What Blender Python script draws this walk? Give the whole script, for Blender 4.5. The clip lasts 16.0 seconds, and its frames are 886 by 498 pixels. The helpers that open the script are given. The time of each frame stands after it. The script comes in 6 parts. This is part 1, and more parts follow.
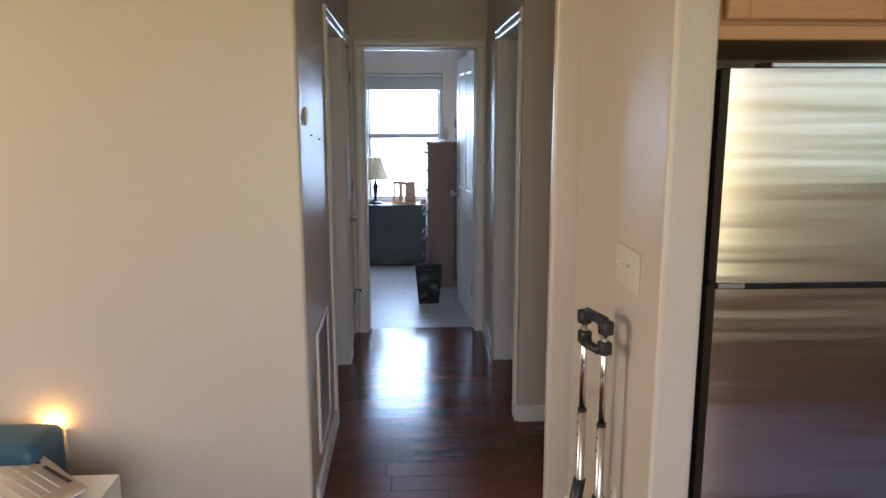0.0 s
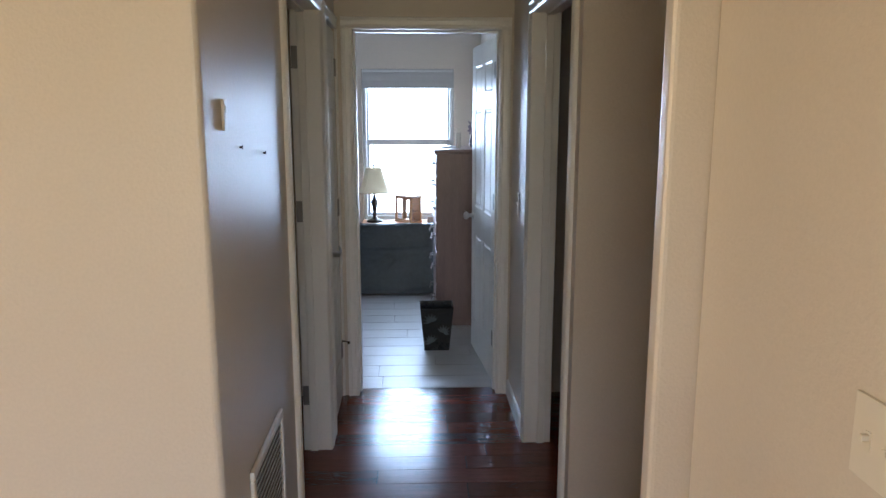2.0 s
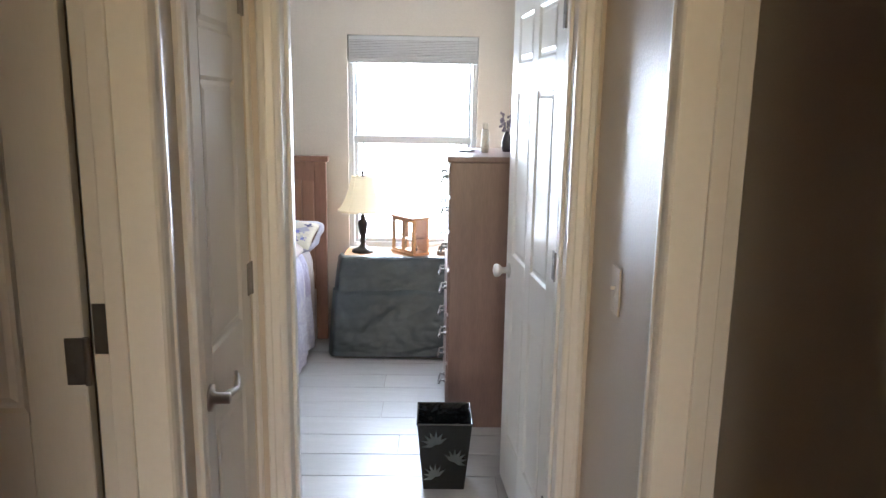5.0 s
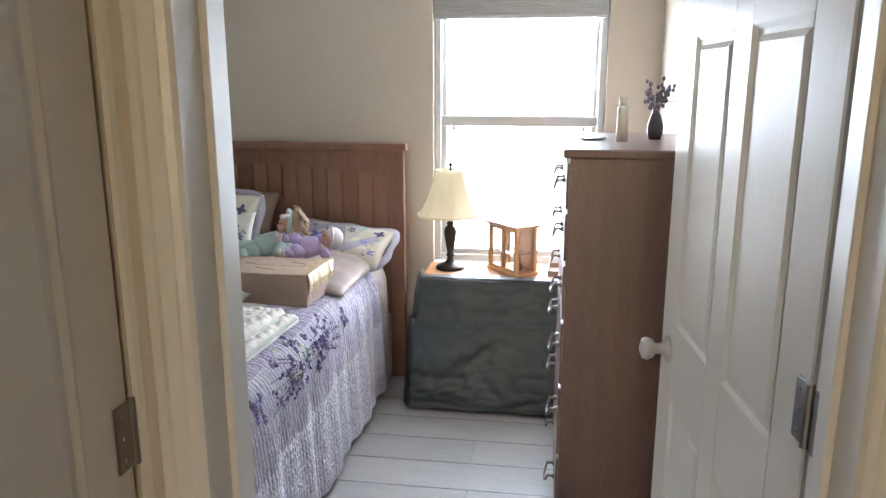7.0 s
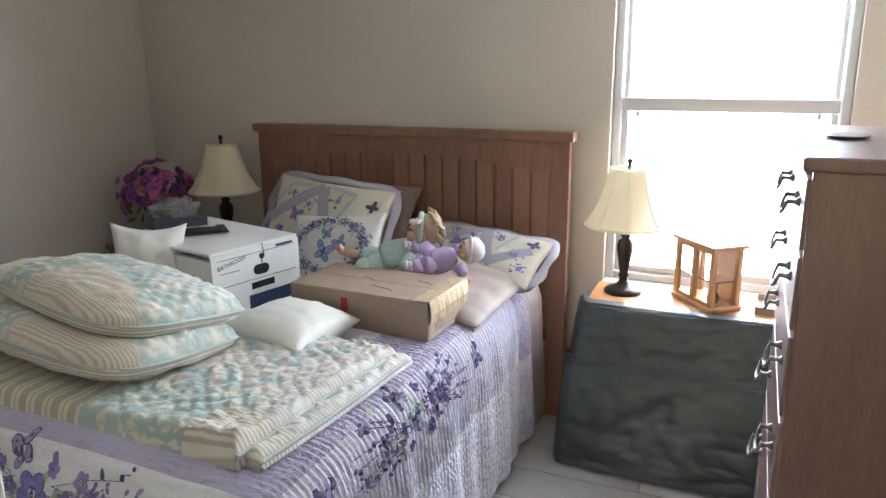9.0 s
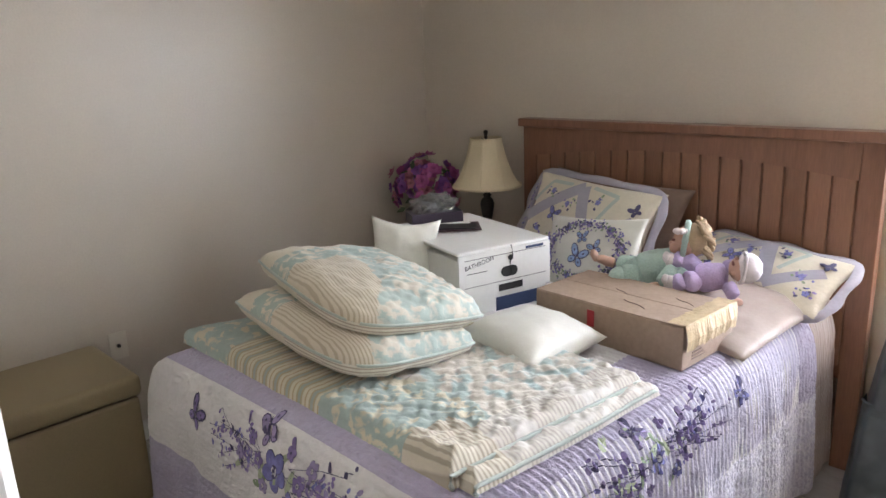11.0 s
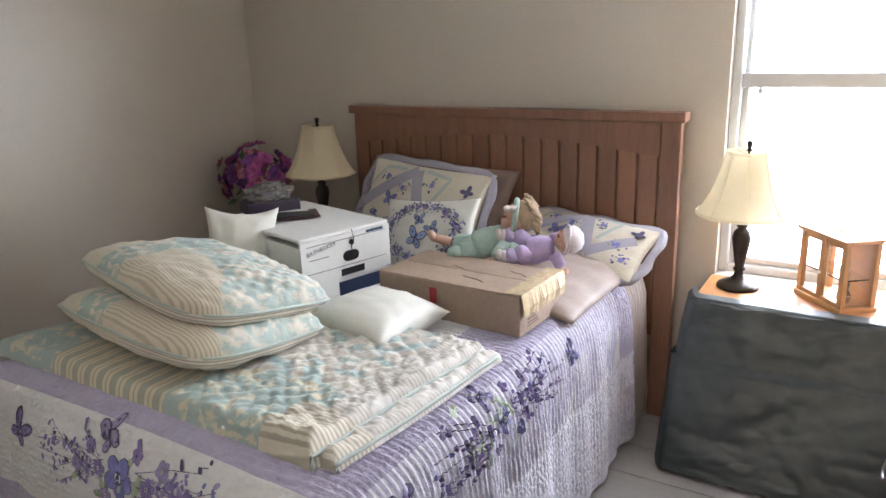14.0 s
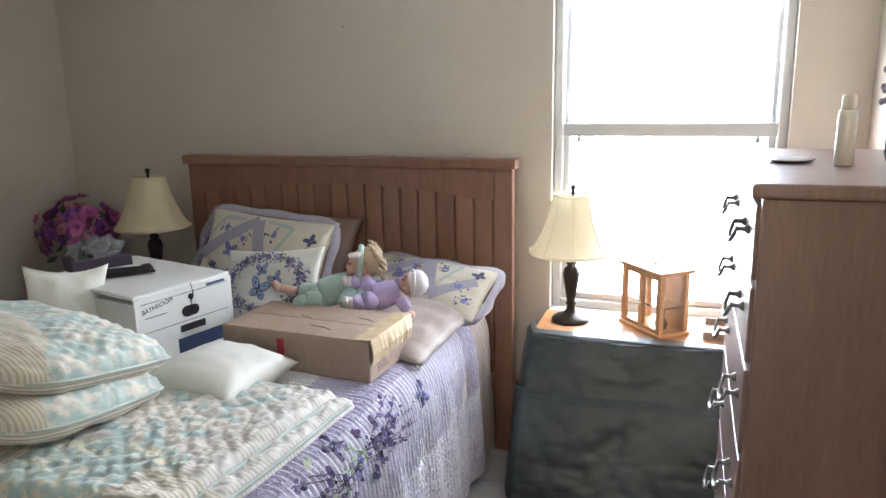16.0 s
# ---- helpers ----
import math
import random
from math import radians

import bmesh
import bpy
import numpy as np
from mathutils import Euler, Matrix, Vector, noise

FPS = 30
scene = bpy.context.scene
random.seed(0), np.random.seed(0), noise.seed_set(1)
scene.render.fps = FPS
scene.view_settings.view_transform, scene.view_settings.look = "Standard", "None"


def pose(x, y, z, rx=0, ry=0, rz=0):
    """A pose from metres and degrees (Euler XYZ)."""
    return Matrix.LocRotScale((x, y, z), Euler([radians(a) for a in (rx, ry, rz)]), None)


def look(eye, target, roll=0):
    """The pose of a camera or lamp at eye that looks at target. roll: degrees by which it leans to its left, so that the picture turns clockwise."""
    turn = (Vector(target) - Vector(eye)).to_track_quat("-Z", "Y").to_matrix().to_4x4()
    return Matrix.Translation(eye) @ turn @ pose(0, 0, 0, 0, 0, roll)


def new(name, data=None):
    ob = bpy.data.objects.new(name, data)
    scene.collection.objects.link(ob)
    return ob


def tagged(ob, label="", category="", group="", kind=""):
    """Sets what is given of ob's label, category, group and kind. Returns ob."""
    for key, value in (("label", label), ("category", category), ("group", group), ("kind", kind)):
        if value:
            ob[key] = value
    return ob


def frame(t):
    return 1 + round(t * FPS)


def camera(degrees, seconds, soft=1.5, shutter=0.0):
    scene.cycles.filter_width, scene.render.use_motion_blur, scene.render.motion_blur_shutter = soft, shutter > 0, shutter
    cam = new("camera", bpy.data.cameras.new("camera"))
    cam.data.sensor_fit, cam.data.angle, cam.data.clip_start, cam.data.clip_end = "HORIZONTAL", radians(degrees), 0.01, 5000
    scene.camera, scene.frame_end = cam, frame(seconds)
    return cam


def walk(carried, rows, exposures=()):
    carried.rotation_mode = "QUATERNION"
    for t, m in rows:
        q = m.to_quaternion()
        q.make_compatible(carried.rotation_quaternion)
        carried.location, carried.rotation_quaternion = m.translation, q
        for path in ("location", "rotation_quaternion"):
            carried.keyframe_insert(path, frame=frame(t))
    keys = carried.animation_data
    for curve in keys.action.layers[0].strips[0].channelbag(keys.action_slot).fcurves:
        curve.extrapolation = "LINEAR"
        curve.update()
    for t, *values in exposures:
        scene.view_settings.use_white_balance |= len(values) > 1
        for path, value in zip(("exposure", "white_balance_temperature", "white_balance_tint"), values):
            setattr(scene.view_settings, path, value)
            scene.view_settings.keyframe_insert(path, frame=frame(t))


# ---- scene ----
cam = camera(62.9, 16.0)
PATH = [
    (0, (-0.101, -5.289, 1.602), (0.0, -3.326, 1.231), -0.1),
    (0.5, (-0.089, -5.07, 1.597), (0.008, -3.107, 1.224), -0.2),
    (1, (-0.077, -4.782, 1.596), (0.009, -2.819, 1.222), -0.3),
    (1.5, (-0.104, -4.44, 1.601), (-0.023, -2.476, 1.231), -0.2),
    (2, (-0.067, -4.089, 1.585), (0.013, -2.123, 1.225), -0.0),
    (2.5, (-0.047, -3.725, 1.599), (0.031, -1.759, 1.243), 0.0),
    (3, (-0.056, -3.399, 1.613), (0.02, -1.431, 1.265), 0.3),
    (3.2, (-0.092, -3.258, 1.619), (0.013, -1.293, 1.263), 0.3),
    (5.3, (0.028, -1.898, 1.569), (0.037, 0.061, 1.169), 0.7),
    (5.5, (0.014, -1.77, 1.569), (-0.008, 0.187, 1.157), 0.1),
    (6, (0.007, -1.458, 1.555), (-0.094, 0.494, 1.129), 0.2),
    (6.5, (0.039, -1.174, 1.544), (-0.168, 0.765, 1.101), 0.1),
    (7, (0.042, -0.914, 1.536), (-0.237, 1.016, 1.089), 0.0),
    (7.5, (0.022, -0.676, 1.537), (-0.305, 1.245, 1.087), -0.1),
    (8, (0.038, -0.472, 1.529), (-0.397, 1.423, 1.061), 0.2),
    (8.5, (0.057, -0.314, 1.525), (-0.56, 1.525, 1.038), -0.0),
    (9, (0.001, -0.213, 1.52), (-0.763, 1.566, 1.019), -0.5),
    (9.5, (-0.016, -0.129, 1.527), (-1.013, 1.528, 1.016), -1.1),
    (10, (-0.02, -0.054, 1.52), (-1.284, 1.411, 1.014), -1.4),
    (10.2, (-0.021, -0.042, 1.522), (-1.364, 1.348, 1.013), -1.7),
    (12.3, (-0.018, -0.02, 1.536), (-1.412, 1.32, 1.024), -2.5),
    (12.5, (-0.019, -0.019, 1.535), (-1.365, 1.366, 1.015), -2.6),
    (13, (-0.023, -0.039, 1.528), (-1.247, 1.45, 0.993), -2.0),
    (13.5, (-0.023, -0.054, 1.52), (-1.146, 1.51, 0.977), -1.9),
    (14, (-0.023, -0.08, 1.516), (-1.037, 1.554, 0.966), -1.8),
    (14.5, (-0.029, -0.09, 1.511), (-0.934, 1.605, 0.956), -1.9),
    (15, (-0.032, -0.099, 1.503), (-0.825, 1.655, 0.96), -1.6),
    (15.5, (-0.031, -0.103, 1.502), (-0.726, 1.704, 1.0), -1.3),
    (16, (-0.022, -0.112, 1.521), (-0.653, 1.735, 1.086), -1.1),
]
EXPOSURES = [(0, 2.2, 5100, 9), (2.5, 2.6, 5300, 9), (3.2, 3.0, 5500, 10), (5.5, 3.5, 6200, 11), (6.5, 3.3, 6380, 11), (7.5, 3.2, 6450, 11), (9.0, 3.22, 6450, 11), (10.0, 3.4, 6800, 14), (12.5, 3.45, 6850, 16), (14.5, 3.35, 6620, 13), (16, 3.3, 6480, 11)]
walk(cam, [(t, look(eye, target, roll)) for t, eye, target, roll in PATH], EXPOSURES)

# ---- world, sun and window light ----
world = bpy.data.worlds.new("sky")
scene.world = world
world.use_nodes = True
wn = world.node_tree
sky = wn.nodes.new("ShaderNodeTexSky")
sky.sky_type = "NISHITA"
sky.sun_disc = False
sky.sun_elevation, sky.sun_rotation = radians(58), radians(90)
wn.links.new(sky.outputs[0], wn.nodes["Background"].inputs[0])
wn.nodes["Background"].inputs[1].default_value = 0.12

sun_data = bpy.data.lights.new("sun", "SUN")
sun_data.energy, sun_data.angle, sun_data.color = 3.0, radians(0.6), (1.0, 0.95, 0.87)
sun_ob = new("sun", sun_data)
sun_ob.matrix_world = look((20, 0, 32), (0, 0, 0))


def window_light(name, place, target, w, h, watts, color):
    data = bpy.data.lights.new(name, "AREA")
    data.shape, data.size, data.size_y, data.energy, data.color = "RECTANGLE", w, h, watts, color
    ob = new(name, data)
    ob.matrix_world = look(place, target)
    return ob


# sky light standing in the bedroom window
window_light("bedroom_window_light", (-0.115, 2.93, 1.32), (-0.115, 0, 1.25), 0.80, 1.36, 9.6, (0.77, 0.87, 1.0))
# warm light added in an unseen side window and one behind the start
window_light("unseen_side_window_light", (-3.94, -3.65, 1.5), (0, -3.60, 1.35), 1.30, 1.20, 15, (1.0, 0.67, 0.32))
window_light("unseen_rear_window_light", (-0.05, -7.12, 1.35), (0.05, 0, 1.3), 3.1, 1.60, 12.5, (1.0, 0.67, 0.32))

# ---- materials ----


def mat(name, color, rough=0.6, var=0.08, scale=3.0, fine=60.0, bump=0.15, metal=0.0, dist=0.002, sheen=0.0, coat=0.0, spec=0.5, stretch=(1, 1, 1)):
    """Base colour with broad and fine variation and a fine relief."""
    m = bpy.data.materials.new(name)
    m.use_nodes = True
    nt, b = m.node_tree, m.node_tree.nodes["Principled BSDF"]
    tc = nt.nodes.new("ShaderNodeTexCoord")
    mp = nt.nodes.new("ShaderNodeMapping")
    mp.inputs["Scale"].default_value = stretch
    nt.links.new(tc.outputs["Object"], mp.inputs[0])
    n1, n2 = nt.nodes.new("ShaderNodeTexNoise"), nt.nodes.new("ShaderNodeTexNoise")
    n1.inputs["Scale"].default_value, n2.inputs["Scale"].default_value = scale, fine
    n1.inputs["Detail"].default_value, n2.inputs["Detail"].default_value = 3, 3
    add = nt.nodes.new("ShaderNodeMath")
    for n in (n1, n2):
        nt.links.new(mp.outputs[0], n.inputs["Vector"])
    nt.links.new(n1.outputs["Fac"], add.inputs[0])
    nt.links.new(n2.outputs["Fac"], add.inputs[1])
    ramp = nt.nodes.new("ShaderNodeMapRange")
    ramp.inputs["From Min"].default_value, ramp.inputs["From Max"].default_value = 0.6, 1.4
    ramp.inputs["To Min"].default_value, ramp.inputs["To Max"].default_value = 1 - var, 1 + var
    nt.links.new(add.outputs[0], ramp.inputs[0])
    mul = nt.nodes.new("ShaderNodeVectorMath")
    mul.operation = "SCALE"
    mul.inputs[0].default_value = color[:3]
    nt.links.new(ramp.outputs[0], mul.inputs["Scale"])
    nt.links.new(mul.outputs[0], b.inputs["Base Color"])
    b.inputs["Roughness"].default_value, b.inputs["Metallic"].default_value = rough, metal
    b.inputs["Specular IOR Level"].default_value = spec
    b.inputs["Sheen Weight"].default_value, b.inputs["Coat Weight"].default_value = sheen, coat
    if bump:
        bp = nt.nodes.new("ShaderNodeBump")
        bp.inputs["Strength"].default_value, bp.inputs["Distance"].default_value = bump, dist
        nt.links.new(n2.outputs["Fac"], bp.inputs["Height"])
        nt.links.new(bp.outputs[0], b.inputs["Normal"])
    return m


def glass_mat(name, color=(1, 1, 1), rough=0.0):
    m = bpy.data.materials.new(name)
    m.use_nodes = True
    b = m.node_tree.nodes["Principled BSDF"]
    b.inputs["Base Color"].default_value = (*color, 1)
    b.inputs["Roughness"].default_value, b.inputs["Transmission Weight"].default_value, b.inputs["IOR"].default_value = rough, 1.0, 1.45
    return m


def random_mat(m, amount=0.25):
    """Pieces on one mesh differ by Object Info's Random."""
    nt = m.node_tree
    scale = next(n for n in nt.nodes if n.type == "VECT_MATH")
    old = scale.inputs["Scale"].links[0].from_socket
    info, rng, times = nt.nodes.new("ShaderNodeObjectInfo"), nt.nodes.new("ShaderNodeMapRange"), nt.nodes.new("ShaderNodeMath")
    times.operation = "MULTIPLY"
    rng.inputs["To Min"].default_value, rng.inputs["To Max"].default_value = 1 - amount, 1 + amount
    nt.links.new(info.outputs["Random"], rng.inputs[0])
    nt.links.new(rng.outputs[0], times.inputs[0])
    nt.links.new(old, times.inputs[1])
    nt.links.new(times.outputs[0], scale.inputs["Scale"])
    return m


WALL = mat("wall_paint", (0.565, 0.500, 0.420), 0.36, 0.05, 1.2, 130, 0.50, dist=0.0020, spec=0.5)
CEIL = mat("ceiling_paint", (0.78, 0.76, 0.72), 0.8, 0.03, 1.0, 120, 0.4, dist=0.003)
TRIM = mat("trim_paint", (0.76, 0.74, 0.70), 0.32, 0.03, 2.0, 60, 0.04)
DOOR = mat("door_paint", (0.73, 0.71, 0.665), 0.30, 0.03, 1.5, 30, 0.35, dist=0.0012, stretch=(6, 6, 0.7))
VINYL = mat("window_vinyl", (0.52, 0.52, 0.51), 0.35, 0.03, 2, 60, 0.05)
LAMINATE = random_mat(mat("cherry_laminate", (0.115, 0.028, 0.016), 0.16, 0.35, 4, 30, 0.04, stretch=(1, 9, 1), dist=0.0006), 0.22)
TILE = random_mat(mat("pale_plank_tile", (0.41, 0.395, 0.375), 0.36, 0.10, 4, 30, 0.08, stretch=(1, 8, 1), dist=0.0008), 0.07)
GROUT = mat("grout", (0.30, 0.28, 0.25), 0.9)
DARKSUB = mat("dark_joint", (0.025, 0.012, 0.009), 0.7)
STEEL = mat("brushed_steel", (0.50, 0.46, 0.40), 0.28, 0.04, 2, 1.3, 0.45, metal=1.0, stretch=(0.3, 0.3, 4.5), dist=0.016)
STEEL.node_tree.nodes["Principled BSDF"].inputs["Anisotropic"].default_value = 0.85
NICKEL = mat("satin_nickel", (0.55, 0.53, 0.50), 0.28, 0.03, metal=1.0, bump=0)
HINGE = mat("dull_nickel", (0.27, 0.26, 0.25), 0.36, 0.05, metal=1.0, bump=0)
CHROME = mat("bright_metal", (0.75, 0.75, 0.75), 0.15, 0.02, metal=1.0, bump=0)
BLACKP = mat("black_plastic", (0.018, 0.019, 0.022), 0.4, 0.1, bump=0.05)
OAK = mat("honey_maple", (0.50, 0.27, 0.12), 0.35, 0.14, 2.5, 22, 0.06, stretch=(0.8, 8, 8))
CHERRY = mat("cherry_wood", (0.225, 0.108, 0.066), 0.38, 0.20, 3, 26, 0.08, stretch=(7, 7, 0.7))
SLAT = random_mat(mat("cherry_wood_slat", (0.245, 0.120, 0.072), 0.38, 0.20, 3, 26, 0.08, stretch=(7, 7, 0.7)), 0.13)
WALNUT = mat("dark_brown_wood", (0.190, 0.116, 0.094), 0.34, 0.18, 3, 26, 0.08, stretch=(7, 7, 0.7))
PINE = mat("orange_pine", (0.42, 0.19, 0.07), 0.33, 0.16, 3, 26, 0.06, stretch=(1, 7, 7))
BRONZE = mat("dark_bronze", (0.035, 0.028, 0.024), 0.35, 0.2, 20, 60, 0.1, metal=0.6)
GLASS = glass_mat("clear_glass")
GRASS = mat("lawn", (0.10, 0.13, 0.05), 0.9, 0.3, 0.6, 8, 0.5, dist=0.02)
OUTLET = mat("ivory_plastic", (0.63, 0.58, 0.49), 0.35, 0.02, bump=0)

# ---- building helpers ----


def link(name, bm, material, smooth=False):
    me = bpy.data.meshes.new(name)
    bm.to_mesh(me)
    bm.free()
    for one in (material if isinstance(material, (list, tuple)) else [material]):
        me.materials.append(one)
    if smooth:
        me.polygons.foreach_set("use_smooth", [True] * len(me.polygons))
    return new(name, me)


def part(name, bm, material, parent, label="", smooth=False, at=None):
    ob = link(name, bm, material, smooth)
    ob.parent = parent
    if at is not None:
        ob.matrix_basis = at
    return tagged(ob, label)


def thing(name, m, label, category, group=""):
    ob = new(name)
    ob.empty_display_size = 0.1
    ob.matrix_basis = m
    return tagged(ob, label, category, group)


def structure(name, bm, material, smooth=False, label=""):
    return tagged(link(name, bm, material, smooth), label, kind="structure")


def add_box(bm, x0, x1, y0, y1, z0, z1, bevel=0.0, segs=2, m=None):
    r = bmesh.ops.create_cube(bm, size=1.0)
    vs = r["verts"]
    t = Matrix.Translation(((x0 + x1) / 2, (y0 + y1) / 2, (z0 + z1) / 2)) @ Matrix.Diagonal((abs(x1 - x0), abs(y1 - y0), abs(z1 - z0), 1))
    bmesh.ops.transform(bm, matrix=t, verts=vs)
    if bevel:
        es = list({e for v in vs for e in v.link_edges})
        out = bmesh.ops.bevel(bm, geom=es, offset=bevel, segments=segs, affect="EDGES", profile=0.6)
        vs = list({v for f in out["faces"] for v in f.verts} | {v for v in vs if v.is_valid})
    if m is not None:
        bmesh.ops.transform(bm, matrix=m, verts=[v for v in vs if v.is_valid])
    return bm


def bx(x0, x1, y0, y1, z0, z1, bevel=0.0, segs=2):
    return add_box(bmesh.new(), x0, x1, y0, y1, z0, z1, bevel, segs)


def lathe(profile, seg=24, cap=True, m=None, bm=None):
    """Turned shape round z from (radius, height) pairs."""
    bm = bm or bmesh.new()
    rings = []
    for r, z in profile:
        rings.append([bm.verts.new((r * math.cos(6.28318 * i / seg), r * math.sin(6.28318 * i / seg), z)) for i in range(seg)])
    for a, b in zip(rings, rings[1:]):
        for i in range(seg):
            bm.faces.new((a[i], a[(i + 1) % seg], b[(i + 1) % seg], b[i]))
    if cap:
        bm.faces.new(rings[0][::-1])
        bm.faces.new(rings[-1])
    if m is not None:
        bmesh.ops.transform(bm, matrix=m, verts=[v for ring in rings for v in ring])
    return bm


def tube(points, radius, seg=10, bm=None):
    """A round bar along points."""
    bm = bm or bmesh.new()
    pts = [Vector(p) for p in points]
    rings = []
    for i, p in enumerate(pts):
        d = (pts[min(i + 1, len(pts) - 1)] - pts[max(i - 1, 0)]).normalized()
        q = d.to_track_quat("Z", "Y")
        rr = radius[i] if isinstance(radius, (list, tuple)) else radius
        rings.append([bm.verts.new(p + q @ Vector((rr * math.cos(6.28318 * k / seg), rr * math.sin(6.28318 * k / seg), 0))) for k in range(seg)])
    for a, b in zip(rings, rings[1:]):
        for k in range(seg):
            bm.faces.new((a[k], a[(k + 1) % seg], b[(k + 1) % seg], b[k]))
    bm.faces.new(rings[0][::-1])
    bm.faces.new(rings[-1])
    return bm


def prism(outline, length, m=None, bm=None):
    """A moulding: an outline in x, y drawn out along z."""
    bm = bm or bmesh.new()
    a = [bm.verts.new((x, y, 0)) for x, y in outline]
    b = [bm.verts.new((x, y, length)) for x, y in outline]
    n = len(outline)
    for i in range(n):
        bm.faces.new((a[i], a[(i + 1) % n], b[(i + 1) % n], b[i]))
    bm.faces.new(a[::-1])
    bm.faces.new(b)
    bmesh.ops.recalc_face_normals(bm, faces=bm.faces)
    if m is not None:
        bmesh.ops.transform(bm, matrix=m, verts=a + b)
    return bm


def wall_with_holes(name, axis, a, b, lo, hi, z1, holes, label="", material=None, round_=0.0):
    """A wall of thickness a..b across the axis, from lo to hi along it, with holes (l, r, bottom, top)."""
    bm = bmesh.new()

    def add(l, r, zb, zt):
        if r - l > 1e-4 and zt - zb > 1e-4:
            if axis == "x":
                add_box(bm, l, r, a, b, zb, zt)
            else:
                add_box(bm, a, b, l, r, zb, zt)
    if not holes:
        add_box(bm, *((lo, hi, a, b) if axis == "x" else (a, b, lo, hi)), -0.02, z1 + 0.02, round_ if round_ else 0.0, 3)
        return structure(name, bm, material or WALL, label=label)
    at = lo
    for l, r, zb, zt in sorted(holes):
        add(at, l, 0, z1)
        add(l, r, 0, zb)
        add(l, r, zt, z1)
        at = r
    add(at, hi, 0, z1)
    if round_:
        bmesh.ops.bevel(bm, geom=[e for e in bm.edges if all(abs(v.co.x - b) < 1e-5 and abs(v.co.y - lo) < 1e-5 for v in e.verts)], offset=round_, segments=4, affect="EDGES", profile=0.5)
    return structure(name, bm, material or WALL, label=label)


CASING = [(0, 0), (0.062, 0), (0.062, 0.010), (0.056, 0.017), (0.044, 0.018), (0.040, 0.014), (0.022, 0.012), (0.016, 0.016), (0.006, 0.013), (0, 0.008)]
BASEB = [(0, 0), (0.085, 0), (0.080, 0.008), (0.070, 0.013), (0, 0.015)]


def frame_matrix(origin, xdir, ydir, zdir):
    m = Matrix.Identity(4)
    for i, v in enumerate((xdir, ydir, zdir)):
        for r in range(3):
            m[r][i] = v[r]
    m.translation = origin
    return m


def casing(name, side, plane, lo, hi, top, out):
    """Three moulded boards round a doorway. side: 'x' the wall runs along x, plane its face, out the way it faces (+1, -1)."""
    ob = tagged(new(name), "white moulded door casing round a doorway", kind="structure")
    w = 0.062

    def vec(along, across, up):
        return Vector((along, across, up)) if side == "x" else Vector((across, along, up))
    n = vec(0, out, 0)
    for edge, way in ((lo, -1), (hi, 1)):
        part("casing_board", prism(CASING, top, frame_matrix(vec(edge, plane, 0), vec(way, 0, 0), n, Vector((0, 0, 1)))), TRIM, ob)
    part("casing_board", prism(CASING, hi - lo + 2 * w, frame_matrix(vec(lo - w, plane, top), Vector((0, 0, 1)), n, vec(1, 0, 0))), TRIM, ob)
    return ob


def jamb(name, side, a, b, lo, hi, top, stop=None):
    """Lining of a doorway through a wall a..b, with a stop strip."""
    ob = tagged(new(name), "white painted door jamb lining", kind="structure")
    t = 0.018

    def board(nm, l, r, zb, zt, aa=a - 0.002, bb=b + 0.002):
        part(nm, bx(l, r, aa, bb, zb, zt, 0.002, 1) if side == "x" else bx(aa, bb, l, r, zb, zt, 0.002, 1), TRIM, ob)
    board("jamb_board", lo - t, lo, 0, top)
    board("jamb_board", hi, hi + t, 0, top)
    board("head_board", lo - t, hi + t, top, top + t)
    if stop:
        board("stop_strip", lo, lo + 0.011, 0, top - 0.011, stop[0], stop[1])
        board("stop_strip", hi - 0.011, hi, 0, top - 0.011, stop[0], stop[1])
        board("stop_strip", lo, hi, top - 0.011, top, stop[0], stop[1])
    return ob


def baseboard(name, pieces):
    """pieces: (x, y, dx, dy, length, nx, ny): start, way along, length, and the way it faces."""
    ob = tagged(new(name), "white painted wooden baseboard along the wall", kind="structure")
    for x, y, dx, dy, ln, nx, ny in pieces:
        part("baseboard_run", prism(BASEB, ln, frame_matrix(Vector((x, y, 0)), Vector((0, 0, 1)), Vector((nx, ny, 0)), Vector((dx, dy, 0)))), TRIM, ob)
    return ob


# ---- structure ----
H = 2.44          # ceilings
HL, HR = -0.48, 0.475   # hall walls
BL, BR, BY0, BY1 = -2.945, 0.56, 0.03, 2.75   # bedroom
NY = -2.63        # where the hall begins

ground = structure("ground", bx(-400, 400, -400, 400, -0.5, -0.30), GRASS, label="sunlit pale lawn outside the window")

wall_with_holes("wall_bedroom_door", "x", -0.10, BY0, BL - 0.12, 2.52, H, [(-0.403, 0.418, 0, 2.058)])
wall_with_holes("wall_window", "x", BY1, BY1 + 0.18, BL - 0.12, BR + 0.12, H, [(-0.538, 0.312, 0.60, 2.015)])
wall_with_holes("wall_bedroom_west", "y", BL - 0.12, BL, BY0, BY1, H, [])
wall_with_holes("wall_bedroom_east", "y", BR, BR + 0.12, BY0, BY1, H, [])
wall_with_holes("wall_hall_west", "y", HL - 0.12, HL, NY, -0.10, H, [(-1.678, -0.782, 0, 2.058), (-0.578, -0.052 - 0.06, 0, 2.058)], round_=0.014)
wall_with_holes("wall_hall_east", "y", HR, HR + 0.12, -1.72, -0.10, H, [(-1.618, -0.742, 0, 2.058)])
wall_with_holes("wall_living_west", "x", NY, NY + 0.12, -4.0, HL - 0.12, H, [])
